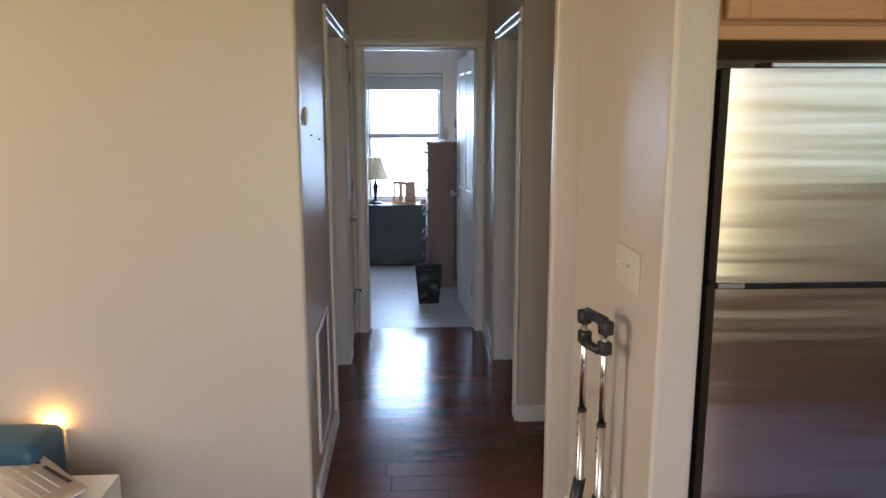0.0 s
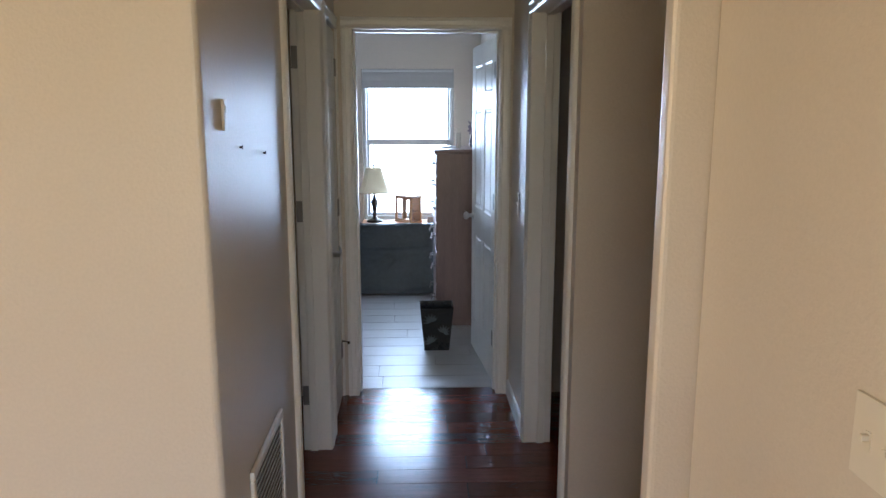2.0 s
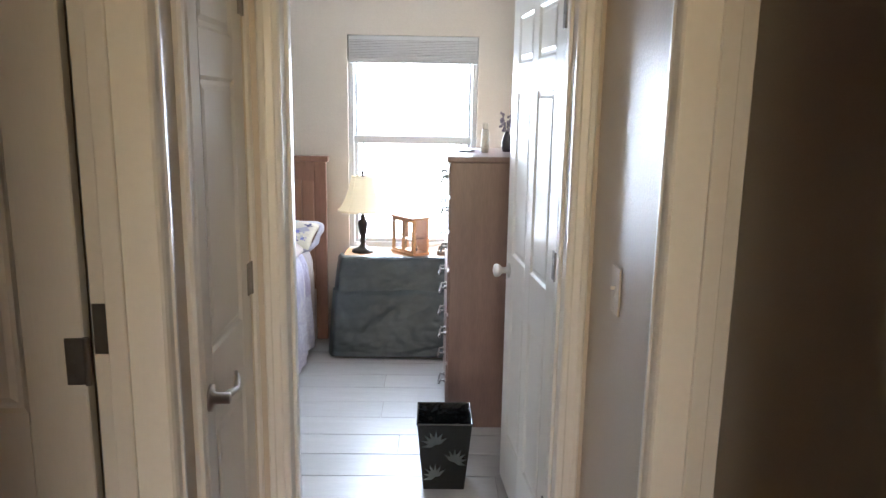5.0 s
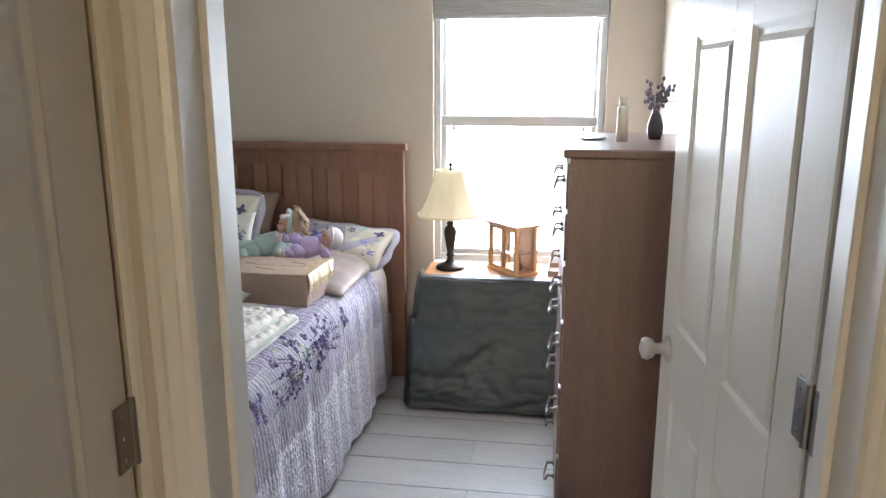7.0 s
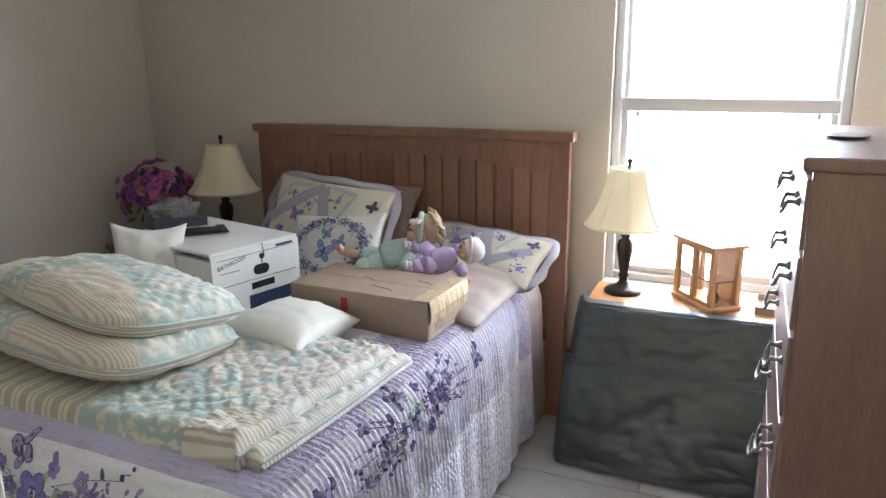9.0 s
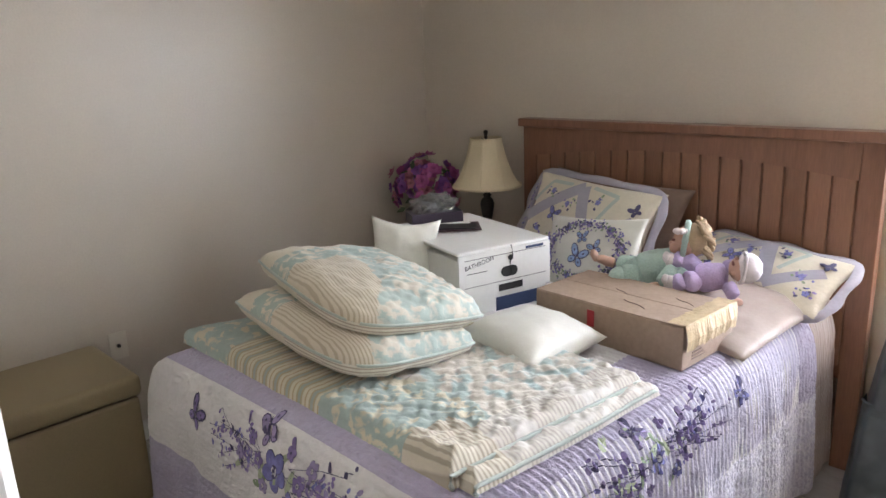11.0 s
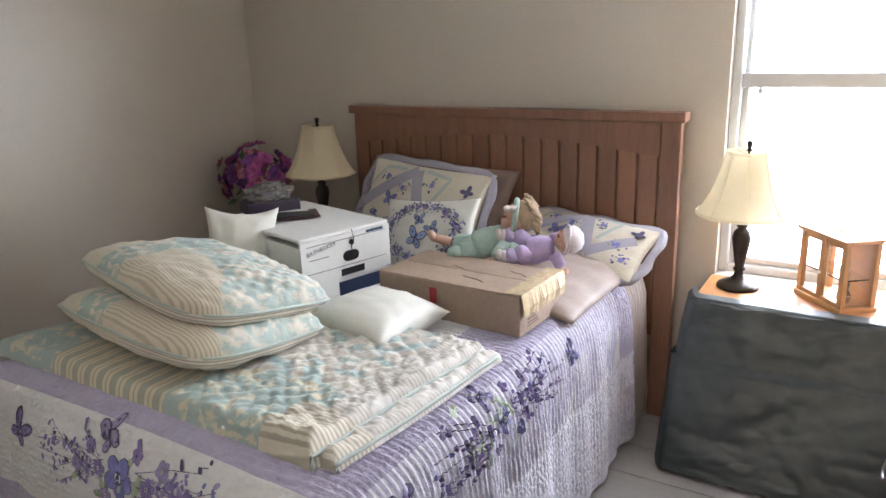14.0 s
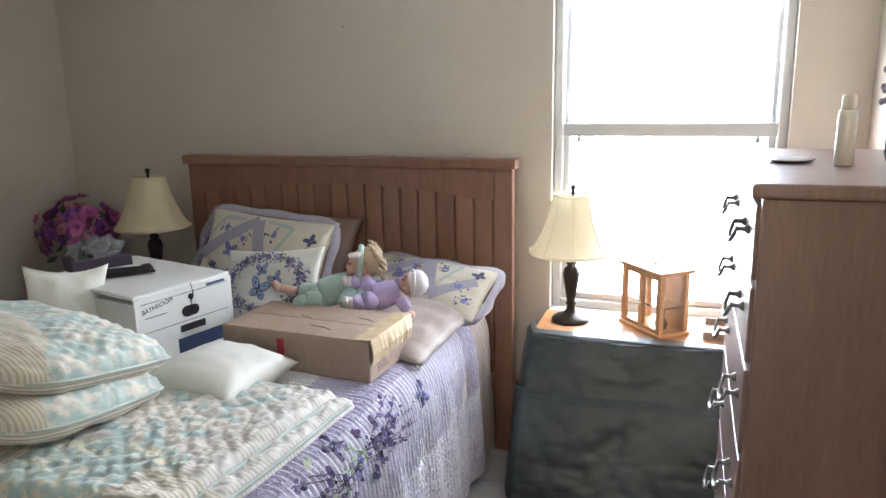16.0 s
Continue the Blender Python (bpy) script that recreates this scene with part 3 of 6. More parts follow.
def flower(bm, place, cu, cv, r, index, rng):
    """Five broad outlined petals round a pale ring and a dark eye."""
    t0 = rng.uniform(0, 6)
    for k in range(5):
        a = t0 + k * 1.2566
        px, py = cu + 0.55 * r * math.cos(a), cv + 0.55 * r * math.sin(a)
        oval(bm, place, px, py, 0.56 * r, 0.45 * r, a, 4, 0.0032 + 0.0002 * k)
        oval(bm, place, px, py, 0.52 * r, 0.41 * r, a, index, 0.0042 + 0.0002 * k)
    if r > 0.02:
        oval(bm, place, cu, cv, 0.34 * r, 0.34 * r, 0, 4, 0.0056)
        oval(bm, place, cu, cv, 0.26 * r, 0.26 * r, 0, 6, 0.0061)
    oval(bm, place, cu, cv, 0.15 * r, 0.15 * r, 0, 4, 0.0066)


def butterfly(bm, place, cu, cv, r, turn, index):
    for sgn in (-1, 1):
        for (du_, dv_, ru, rv, tt) in ((0.5, 0.45, 0.62, 0.36, 0.8), (0.4, -0.35, 0.42, 0.32, -0.7)):
            x, y = sgn * du_ * r, dv_ * r
            px, py = cu + math.cos(turn) * x - math.sin(turn) * y, cv + math.sin(turn) * x + math.cos(turn) * y
            oval(bm, place, px, py, ru * r, rv * r, turn + sgn * tt, 4, 0.0035)
            oval(bm, place, px, py, ru * r * 0.82, rv * r * 0.76, turn + sgn * tt, index, 0.0045)
            oval(bm, place, px, py, ru * r * 0.22, rv * r * 0.20, turn + sgn * tt, 4, 0.0051)
    oval(bm, place, cu, cv, 0.07 * r, 0.6 * r, turn, 4, 0.0054)


def stalk(bm, place, pts, w, index, lift=0.0026):
    """A thin printed stem through flat points."""
    for (ax, ay), (bx_, by) in zip(pts, pts[1:]):
        d = Vector((bx_ - ax, by - ay))
        n_ = max(int(d.length / 0.014), 1)
        for q in range(n_):
            f = (q + 0.5) / n_
            oval(bm, place, ax + d.x * f, ay + d.y * f, d.length / n_ * 0.55, w, math.atan2(d.y, d.x), index, lift, 6)


PRINTS = [VIOLET, BLUEP, PALEV, GREENP, DARKP, mat("sky_blue_print", (0.28, 0.38, 0.62), 0.85, 0.3, 60, 90, 0.1), QUILTW, mat("sage_print", (0.42, 0.48, 0.33), 0.85, 0.2, 30, 90, 0.1)]


def garland(bm, place, cu, cv, way, across, rng, span=0.40, big=0.046, end=True):
    """A printed spray: one large blossom, smaller ones, budding stalks, leaves and butterflies along way."""
    def at(a, b):
        return cu + way[0] * a + across[0] * b, cv + way[1] * a + across[1] * b
    for k in range(15):      # leaves behind the blossoms
        a, b = rng.gauss(0, 0.085), rng.gauss(-0.005, 0.045)
        oval(bm, place, *at(a, b), rng.uniform(0.022, 0.036), rng.uniform(0.008, 0.012), rng.uniform(0, 3), rng.choice((3, 7, 7)), 0.0022, 8)
    for side in (-1, 1):     # stalks with buds
        for k in range(11):
            a0, b0 = side * rng.uniform(0.02, 0.10), rng.uniform(-0.03, 0.03)
            a1, b1 = side * rng.uniform(0.14, span * 0.92), rng.uniform(-0.075, 0.085)
            am, bm_ = (a0 + a1) / 2, (b0 + b1) / 2 + rng.uniform(-0.012, 0.018)
            stalk(bm, place, [at(a0, b0), at(am, bm_), at(a1, b1)], 0.0011, 4)
            for q in range(9):
                f = rng.uniform(0.25, 1.0)
                a = a0 + (a1 - a0) * f + rng.gauss(0, 0.008)
                b = b0 + (b1 - b0) * f + rng.gauss(0, 0.010)
                r = rng.uniform(0.0035, 0.0075)
                oval(bm, place, *at(a, b), r * 1.35, r * 0.85, rng.uniform(0, 3), rng.choice((0, 0, 1, 2, 2, 4)), 0.0035, 7)
    for a, b, r, i in ((0, 0, big, 1), (0.075, -0.055, big * 0.62, 1), (0.105, 0.005, big * 0.46, 0), (-0.075, 0.004, big * 0.42, 0), (0.145, 0.052, big * 0.42, 2), (-0.050, -0.055, big * 0.40, 2),
                       (-0.115, 0.045, big * 0.36, 0), (0.185, -0.020, big * 0.36, 0), (0.055, 0.062, big * 0.36, 0), (-0.165, -0.010, big * 0.34, 2), (0.235, 0.020, big * 0.32, 0)):
        flower(bm, place, *at(a, b), r, i, rng)
    butterfly(bm, place, *at(-span, 0.012), 0.046, rng.uniform(-0.5, -0.2), 0)
    butterfly(bm, place, *at(-0.050, 0.075), 0.036, 0.5, 2)
    if end:
        butterfly(bm, place, *at(span, 0.0), 0.040, 0.4, 1)


rng = random.Random(4)
bm = bmesh.new()
garland(bm, on_spread, -1.455, FOOT - 0.075, (1, 0), (0, 1), rng, 0.41, 0.050, False)
garland(bm, on_spread, X1 + 0.055, 1.40, (0, 1), (-1, 0), rng, 0.45, 0.036)
tagged(part("flower_print", bm, PRINTS, spread, "violet and blue flowers and butterflies printed on cloth"), kind="stuff")

# ---- cushions and pillows ----


def pillow_bm(w, h, t, seed, n=26, pinch=0.10, wrinkle=0.006, power=2.2, puff=0.55):
    """A stuffed pillow lying flat, centred, w by h by t."""
    bm = bmesh.new()
    sheets = []
    for sgn in (1, -1):
        rows = []
        for i in range(n + 1):
            row = []
            for j in range(n + 1):
                a, b = 2 * i / n - 1, 2 * j / n - 1
                full = (1 - abs(a) ** power) * (1 - abs(b) ** power)
                x = a * w / 2 * (1 - pinch * (1 - b * b) * abs(a) ** 4 * 0.9)
                y = b * h / 2 * (1 - pinch * (1 - a * a) * abs(b) ** 4 * 0.9)
                z = sgn * t / 2 * max(full, 0) ** puff
                if 0 < i < n and 0 < j < n:
                    z += sgn * wrinkle * noise.noise(Vector((a * 3 + seed, b * 3, sgn))) + 0.4 * wrinkle * noise.noise(Vector((a * 9, b * 9 + seed, sgn)))
                row.append(bm.verts.new((x, y, z)) if sgn > 0 or 0 < i < n and 0 < j < n else sheets[0][i][j])
            rows.append(row)
        sheets.append(rows)
        for i in range(n):
            for j in range(n):
                q = (rows[i][j], rows[i + 1][j], rows[i + 1][j + 1], rows[i][j + 1])
                bm.faces.new(q if sgn > 0 else q[::-1])
    return bm


def pillow_place(w, h, t, power=2.2):
    """Puts flat print coordinates onto a pillow's upper side."""
    def place(a, b, lift):
        x, y = max(min(2 * a / w, 0.999), -0.999), max(min(2 * b / h, 0.999), -0.999)
        full = max((1 - abs(x) ** power) * (1 - abs(y) ** power), 0)
        return Vector((a, b, t / 2 * full ** 0.55 + lift + 0.003))
    return place


def piping(w, h, r, pinch=0.10, n=14):
    pts = []
    for a0, b0, a1, b1 in ((-1, -1, 1, -1), (1, -1, 1, 1), (1, 1, -1, 1), (-1, 1, -1, -1)):
        for k in range(n):
            a, b = a0 + (a1 - a0) * k / n, b0 + (b1 - b0) * k / n
            pts.append((a * w / 2 * (1 - pinch * (1 - b * b) * abs(a) ** 4 * 0.9), b * h / 2 * (1 - pinch * (1 - a * a) * abs(b) ** 4 * 0.9), 0))
    return tube(pts + [pts[0]], r, 6)


STRIPED = stripes(mat("ticking_stripe", (0.64, 0.57, 0.45), 0.85, 0.05, 9, 70, 0.4, sheen=0.2), (0.48, 0.41, 0.30), 0.0085, 1, 0.38)
TICKEND = stripes(mat("ticking_end", (0.66, 0.61, 0.51), 0.85, 0.05, 9, 70, 0.4, sheen=0.2), (0.42, 0.36, 0.29), 0.0105, 2, 0.36)
BOTANIC = blotches(mat("botanic_print_quilt", (0.35, 0.43, 0.385), 0.85, 0.06, 9, 60, 0.6, dist=0.004, sheen=0.2), (0.62, 0.57, 0.46), 26.0, 0.535, 0.03)

TEALQ = blotches(mat("teal_flower_quilt", (0.40, 0.48, 0.435), 0.85, 0.06, 9, 60, 0.6, dist=0.003, sheen=0.2), (0.64, 0.59, 0.49), 21.0, 0.52, 0.05)


def patchwork_sham(name, m, w, h, t, seed, label):
    """Cream sham with bands, motifs and a scalloped lavender flange."""
    ob = thing(name, m, label, "pillow", "pillow shams")
    body = part("cover", pillow_bm(w, h, t, seed), CREAM, ob, "cream printed cover", True)
    bm = bmesh.new()
    edge, k = [], 0
    steps = 64
    for k in range(steps):
        a = 6.28318 * k / steps
        c, s_ = math.cos(a), math.sin(a)
        q = (abs(c) ** 7 + abs(s_) ** 7) ** (-1 / 7)
        sc = 1 + 0.022 * abs(math.sin(a * 5))
        edge.append((c * q, s_ * q, sc))
    rin = [bm.verts.new((x * w / 2 * 0.95, y * h / 2 * 0.95, 0.006)) for x, y, sc in edge]
    rout = [bm.verts.new((x * (w / 2 + 0.016) * sc, y * (h / 2 + 0.016) * sc, 0.006 * math.sin(0.9 * i))) for i, (x, y, sc) in enumerate(edge)]
    rlow = [bm.verts.new((x * w / 2 * 0.95, y * h / 2 * 0.95, -0.006)) for x, y, sc in edge]
    for i in range(steps):
        j = (i + 1) % steps
        bm.faces.new((rin[i], rout[i], rout[j], rin[j]))
        bm.faces.new((rlow[i], rlow[j], rout[j], rout[i]))
    part("flange", bm, FLANGE, ob, "scalloped lavender border", True)
    place = pillow_place(w, h, t)
    bm = bmesh.new()

    def band(ax, ay, bx_, by, wd, index, lift):
        d = Vector((bx_ - ax, by - ay)).normalized()
        nrm = Vector((-d.y, d.x)) * wd / 2
        n_ = 14
        ring = []
        for i in range(n_ + 1):
            x, y = ax + (bx_ - ax) * i / n_, ay + (by - ay) * i / n_
            ring.append((bm.verts.new(place(x + nrm.x, y + nrm.y, lift)), bm.verts.new(place(x, y, lift)), bm.verts.new(place(x - nrm.x, y - nrm.y, lift))))
        for p, q in zip(ring, ring[1:]):
            bm.faces.new((p[1], q[1], q[0], p[0])).material_index = index
            bm.faces.new((p[2], q[2], q[1], p[1])).material_index = index
    for ax, ay, bx_, by, wd, index, lift in (
            (-0.43, -0.10, -0.04, 0.37, 0.052, 2, 0.0020), (-0.04, 0.37, 0.10, -0.30, 0.052, 2, 0.0026), (0.10, -0.30, 0.38, 0.10, 0.045, 2, 0.0022),
            (-0.41, 0.10, -0.31, 0.37, 0.016, 3, 0.0032), (-0.31, 0.37, -0.14, 0.37, 0.016, 3, 0.0034), (0.03, 0.38, 0.23, 0.33, 0.016, 3, 0.0032), (0.23, 0.33, 0.13, -0.06, 0.016, 3, 0.0034)):
        band(ax * w, ay * h, bx_ * w, by * h, wd, index, lift)
    rg = random.Random(seed)
    for cx, cy in ((-0.27, 0.25), (-0.11, 0.13), (0.11, 0.22), (0.28, -0.06), (-0.30, -0.22), (0.02, -0.28), (-0.16, -0.30), (0.36, -0.26)):
        for k in range(11):
            oval(bm, place, cx * w + rg.gauss(0, 0.014), cy * h + rg.gauss(0, 0.014), rg.uniform(0.004, 0.009), rg.uniform(0.003, 0.006), rg.uniform(0, 3), rg.choice((0, 1, 4, 4, 5)), 0.004, 7)
        flower(bm, place, cx * w, cy * h, 0.012, 1, rg)
    for cy in (-0.3, -0.15, 0.0, 0.15, 0.28):
        for k in range(6):
            oval(bm, place, (-0.455 + 0.01 * rg.gauss(0, 1)) * w, (cy + 0.04 * rg.gauss(0, 1)) * h, 0.007, 0.004, rg.uniform(0, 3), rg.choice((0, 4, 1)), 0.004, 7)
    butterfly(bm, place, -0.19 * w, -0.03 * h, 0.034, -0.2, 1)
    butterfly(bm, place, 0.37 * w, 0.22 * h, 0.026, 0.7, 4)
    tagged(part("print", bm, [VIOLET, BLUEP, FLANGE, TEAL, DARKP, GREENP, CREAM], body, "lavender bands and flower motifs"), kind="stuff")
    return ob


patchwork_sham("pillow_sham", pose(-1.655, 2.385, 0.862, 62, 0, -3) @ pose(0, 0, 0, 0, 0, -4), 0.63, 0.36, 0.13, 2, "cream and lavender patchwork sham leaning on headboard")
patchwork_sham("pillow_sham", pose(-0.965, 2.440, 0.768, 24, 4, -6), 0.54, 0.31, 0.10, 5, "cream and lavender patchwork sham lying reclined")
brown = thing("pillow", pose(-1.645, 2.545, 0.84, 68, 4, 0), "brown pillow tucked behind the patchwork shams", "pillow")
part("cover", pillow_bm(0.66, 0.38, 0.12, 8), BROWNC, brown, "", True)
beige = thing("pillow", pose(-0.980, 2.20, 0.715, 2, 8, -4), "flat beige satin pillow on the bed", "pillow")
part("cover", pillow_bm(0.45, 0.62, 0.10, 9, 34, 0.05, 0.008), BEIGEC, beige, "", True)

# square cushion with a wreath of violet flowers
sq = thing("cushion", pose(-1.49, 2.175, 0.805, 64, 0, -5) @ pose(0, 0, 0, 0, 0, 6), "white square cushion printed with violet wreath and blue butterflies", "cushion")
cov = part("cover", pillow_bm(0.435, 0.29, 0.10, 12), WHITEC, sq, "", True)
bm = bmesh.new()
place = pillow_place(0.435, 0.29, 0.10)
rg = random.Random(12)
for k in range(620):
    a = rg.uniform(0, 6.283)
    r = rg.gauss(1, 0.10)
    oval(bm, place, 0.160 * r * math.cos(a), 0.104 * r * math.sin(a), rg.uniform(0.003, 0.008), rg.uniform(0.002, 0.005), rg.uniform(0, 3), rg.choice((0, 0, 1, 2, 4, 4, 3)), 0.0065, 7)
for k in range(9):
    a = 6.283 * k / 9 + rg.uniform(-0.3, 0.3)
    flower(bm, place, 0.160 * math.cos(a), 0.104 * math.sin(a), rg.uniform(0.010, 0.016), rg.choice((0, 1, 4)), rg)
butterfly(bm, place, -0.018, -0.026, 0.045, -0.35, 5)
butterfly(bm, place, 0.052, 0.010, 0.030, 0.5, 5)
butterfly(bm, place, -0.012, 0.048, 0.027, 0.2, 5)
tagged(part("print", bm, PRINTS, cov, "violet flower wreath and blue butterflies"), kind="stuff")


def quilted_pillow(m, seed, label, low, high):
    ob = thing("bed_pillow", m, label, "pillow", "stacked quilted pillows")
    w, h, t = 0.70, 0.43, 0.150

    def settle(bm):
        for v in bm.verts:
            a, b = 2 * v.co.x / w, 2 * v.co.y / h
            k = max(a, 0) * max(-b, 0)
            r = 1 - 0.15 * k ** 2 - 0.06 * (abs(a) * abs(b)) ** 3
            v.co.x, v.co.y = v.co.x * r, v.co.y * r
        return bm
    bm = pillow_bm(w, h, t, seed, 72, 0.03, 0.010, 2.9, 0.44)
    for f in bm.faces:
        c = f.calc_center_median()
        wave = 0.03 * noise.noise(Vector((c.x * 9, c.y * 9, seed)))
        f.material_index = (1 if c.x > 0.0 else 3) if c.z < -0.001 else 3 if c.x < -0.21 + wave else 0 if c.x < -0.07 + wave else 2 if c.y < -0.02 + wave - 0.45 * max(c.x - 0.10, 0) else 4
    for v in bm.verts:
        if v.co.z > 0.015:
            back = min(max((v.co.y + 0.04 + 0.45 * max(v.co.x - 0.10, 0)) * 16, 0.12), 1) * min(max((v.co.x + 0.10) * 12, 0.15), 1)
            v.co.z += 0.0085 * back * math.sqrt(abs(math.sin((v.co.x + v.co.y) * 62 + noise.noise(v.co * 9)) * math.sin((v.co.x - v.co.y) * 62)))
        if v.co.z < low:
            v.co.z = low + (v.co.z - low) * 0.25
        if v.co.z > high:
            v.co.z = high + (v.co.z - high) * 0.35
    part("cover", settle(bm), [BOTANIC, TICKEND, STRIPED, CREAM, TEALQ], ob, "cream and teal quilted cover with ticking ends", True)
    part("piping", settle(piping(w, h, 0.0045, 0.03)), TEAL, ob, "pale teal piped edge", True)
    return ob


quilted_pillow(pose(-1.645, 1.165, 0.797, -5, 2, -6), 21, "lower cream and teal quilted pillow on folded quilt", -0.055, 0.060)
quilted_pillow(pose(-1.655, 1.235, 0.885, -8, 3, -12), 33, "upper cream and teal quilted pillow on the stack", -0.030, 0.080)
wc = thing("cushion", pose(-1.265, 1.535, 0.735, 0, 2, -6), "small plain white cushion lying on the bed", "cushion")
part("cover", pillow_bm(0.315, 0.315, 0.125, 15, 30, 0.10, 0.004, 2.5, 0.5), WHITEC, wc, "", True)
wc = thing("cushion", pose(-1.885, 1.60, 0.830, 76, 5, 42), "small plain white cushion propped against storage box", "cushion")
part("cover", pillow_bm(0.25, 0.33, 0.10, 16, 24, 0.18), WHITEC, wc, "", True)

# folded quilt in two layers
quilt = thing("folded_quilt", pose(0, 0, 0), "folded cream and teal quilt with ticking stripe border", "quilt")


def quilt_layer(name, c00, c10, c11, c01, z, t, seed, lift=0.0):
    """One folded layer between four corners, puffed in diamonds."""
    bm = bmesh.new()
    n, k = 220, 130
    low, up = [], []
    for i in range(n + 1):
        r0, r1 = [], []
        for j in range(k + 1):
            a, b = i / n, j / k
            x = (1 - a) * (1 - b) * c00[0] + a * (1 - b) * c10[0] + a * b * c11[0] + (1 - a) * b * c01[0]
            y = (1 - a) * (1 - b) * c00[1] + a * (1 - b) * c10[1] + a * b * c11[1] + (1 - a) * b * c01[1]
            e = min(a * 40, (1 - a) * 40, b * 24, (1 - b) * 24, 1.0)
            g1, g2 = 2.6 * noise.noise(Vector((x * 7, y * 7, seed))), 2.6 * noise.noise(Vector((x * 7, y * 7, seed + 8)))
            flat = 0.25 if x < -1.42 else 1.0
            puff = flat * 0.0065 * math.sqrt(abs(math.sin((x + y) * 46 + g1) * math.sin((x - y) * 46 + g2))) + 0.005 * noise.noise(Vector((x * 9, y * 9, seed))) + flat * 0.0055 * noise.noise(Vector((x * 46, y * 30, seed))) + flat * 0.0035 * noise.noise(Vector((x * 95, y * 60, seed)))
            puff += lift * math.exp(-((y - 0.915) / 0.032) ** 2) * math.exp(-max(-0.95 - x, 0) / 0.15)
            h = t * math.sqrt(max(1 - (1 - e) ** 2, 0)) + puff * e
            wob = 0.008 * noise.noise(Vector((x * 4, y * 4, seed + 3)))
            r1.append(bm.verts.new((x + wob, y + wob, z + h)))
            r0.append(bm.verts.new((x + wob, y + wob, z)))
        up.append(r1)
        low.append(r0)
    for i in range(n):
        for j in range(k):
            f = bm.faces.new((up[i][j], up[i + 1][j], up[i + 1][j + 1], up[i][j + 1]))
            c = f.calc_center_median()
            g = 10 * noise.noise(Vector((c.x * 6, c.y * 6, 5)))
            g *= 0.006
            f.material_index = 3 if c.x < -1.90 + g else 2 if c.x < -1.43 + g else 1 if (c.x > -1.10 + 0.3 * g and c.y < 1.03 + g) else 4 if c.x > -1.02 + g else 3 if c.y < 1.10 + g else 0
    for i in range(n):
        bm.faces.new((low[i][0], low[i + 1][0], up[i + 1][0], up[i][0]))
        bm.faces.new((low[i + 1][k], low[i][k], up[i][k], up[i + 1][k]))
    for j in range(k):
        bm.faces.new((low[n][j], low[n][j + 1], up[n][j + 1], up[n][j]))
        bm.faces.new((low[0][j + 1], low[0][j], up[0][j], up[0][j + 1]))
    base = low[n][0].co
    edge = [base + Vector((0.003, 0.004, 0.004)), base + Vector((0.004, -0.003, 0.35 * t)), base + Vector((0.003, 0.0, 0.75 * t))] + [up[n - 1][j].co + Vector((0.003, 0, -0.001)) for j in range(3, k - 2, 4)]
    layer = part(name, bm, [QPRINT, QSTRIPE, BANDED, QTEAL, QEND], quilt, "", True)
    part("binding", tube(edge, 0.005, 8), TEAL, layer, "pale teal bound edge", True)
    return layer


QPRINT = blotches(mat("quilt_print", (0.58, 0.53, 0.455), 0.85, 0.08, 14, 60, 0.6, dist=0.004, sheen=0.2), (0.37, 0.46, 0.44), 13.0, 0.54, 0.05)
QSTRIPE = stripes(mat("quilt_ticking", (0.62, 0.57, 0.46), 0.85, 0.05, 9, 70, 0.5, sheen=0.2), (0.42, 0.37, 0.29), 0.0125, 1, 0.45)
QTEAL = blotches(mat("quilt_teal_print", (0.36, 0.44, 0.405), 0.85, 0.08, 14, 60, 0.6, dist=0.004, sheen=0.2), (0.60, 0.55, 0.41), 24.0, 0.56, 0.03)
BANDED = stripes(mat("quilt_bands", (0.60, 0.56, 0.42), 0.85, 0.05, 9, 70, 0.5, sheen=0.2), (0.35, 0.385, 0.33), 0.056, 0, 0.42)
BANDED = stripes(BANDED, (0.44, 0.35, 0.22), 0.0187, 0, 0.20)
QEND = blotches(stripes(mat("quilt_end", (0.55, 0.51, 0.44), 0.85, 0.06, 9, 70, 0.5, sheen=0.2), (0.43, 0.39, 0.34), 0.0125, 1, 0.42), (0.60, 0.57, 0.52), 15.0, 0.56, 0.05)
quilt_layer("lower_fold", (-2.15, 0.935), (-0.900, 0.900), (-0.845, 1.545), (-2.00, 1.60), TOP + 0.006, 0.030, 1, 0.012)
quilt_layer("upper_fold", (-2.17, 0.895), (-0.950, 0.872), (-0.890, 1.53), (-1.98, 1.56), TOP + 0.010, 0.050, 2, 0.024)
# ---- bedroom: boxes on the bed ----
CARD = mat("cardboard", (0.34, 0.245, 0.18), 0.75, 0.16, 9, 60, 0.35)
WHITECARD = mat("white_cardboard", (0.72, 0.71, 0.68), 0.7, 0.04, 4, 60, 0.1)
TAPE = mat("parcel_tape", (0.58, 0.45, 0.28), 0.16, 0.16, 14, 45, 0.7, dist=0.006)
REDP = mat("red_print", (0.40, 0.03, 0.04), 0.7, 0.1)
NAVY = mat("navy_print", (0.03, 0.05, 0.12), 0.7, 0.1)
INK = mat("black_ink", (0.015, 0.015, 0.018), 0.7, 0.1, bump=0)
GREYP = mat("grey_paper", (0.45, 0.43, 0.40), 0.7, 0.1)


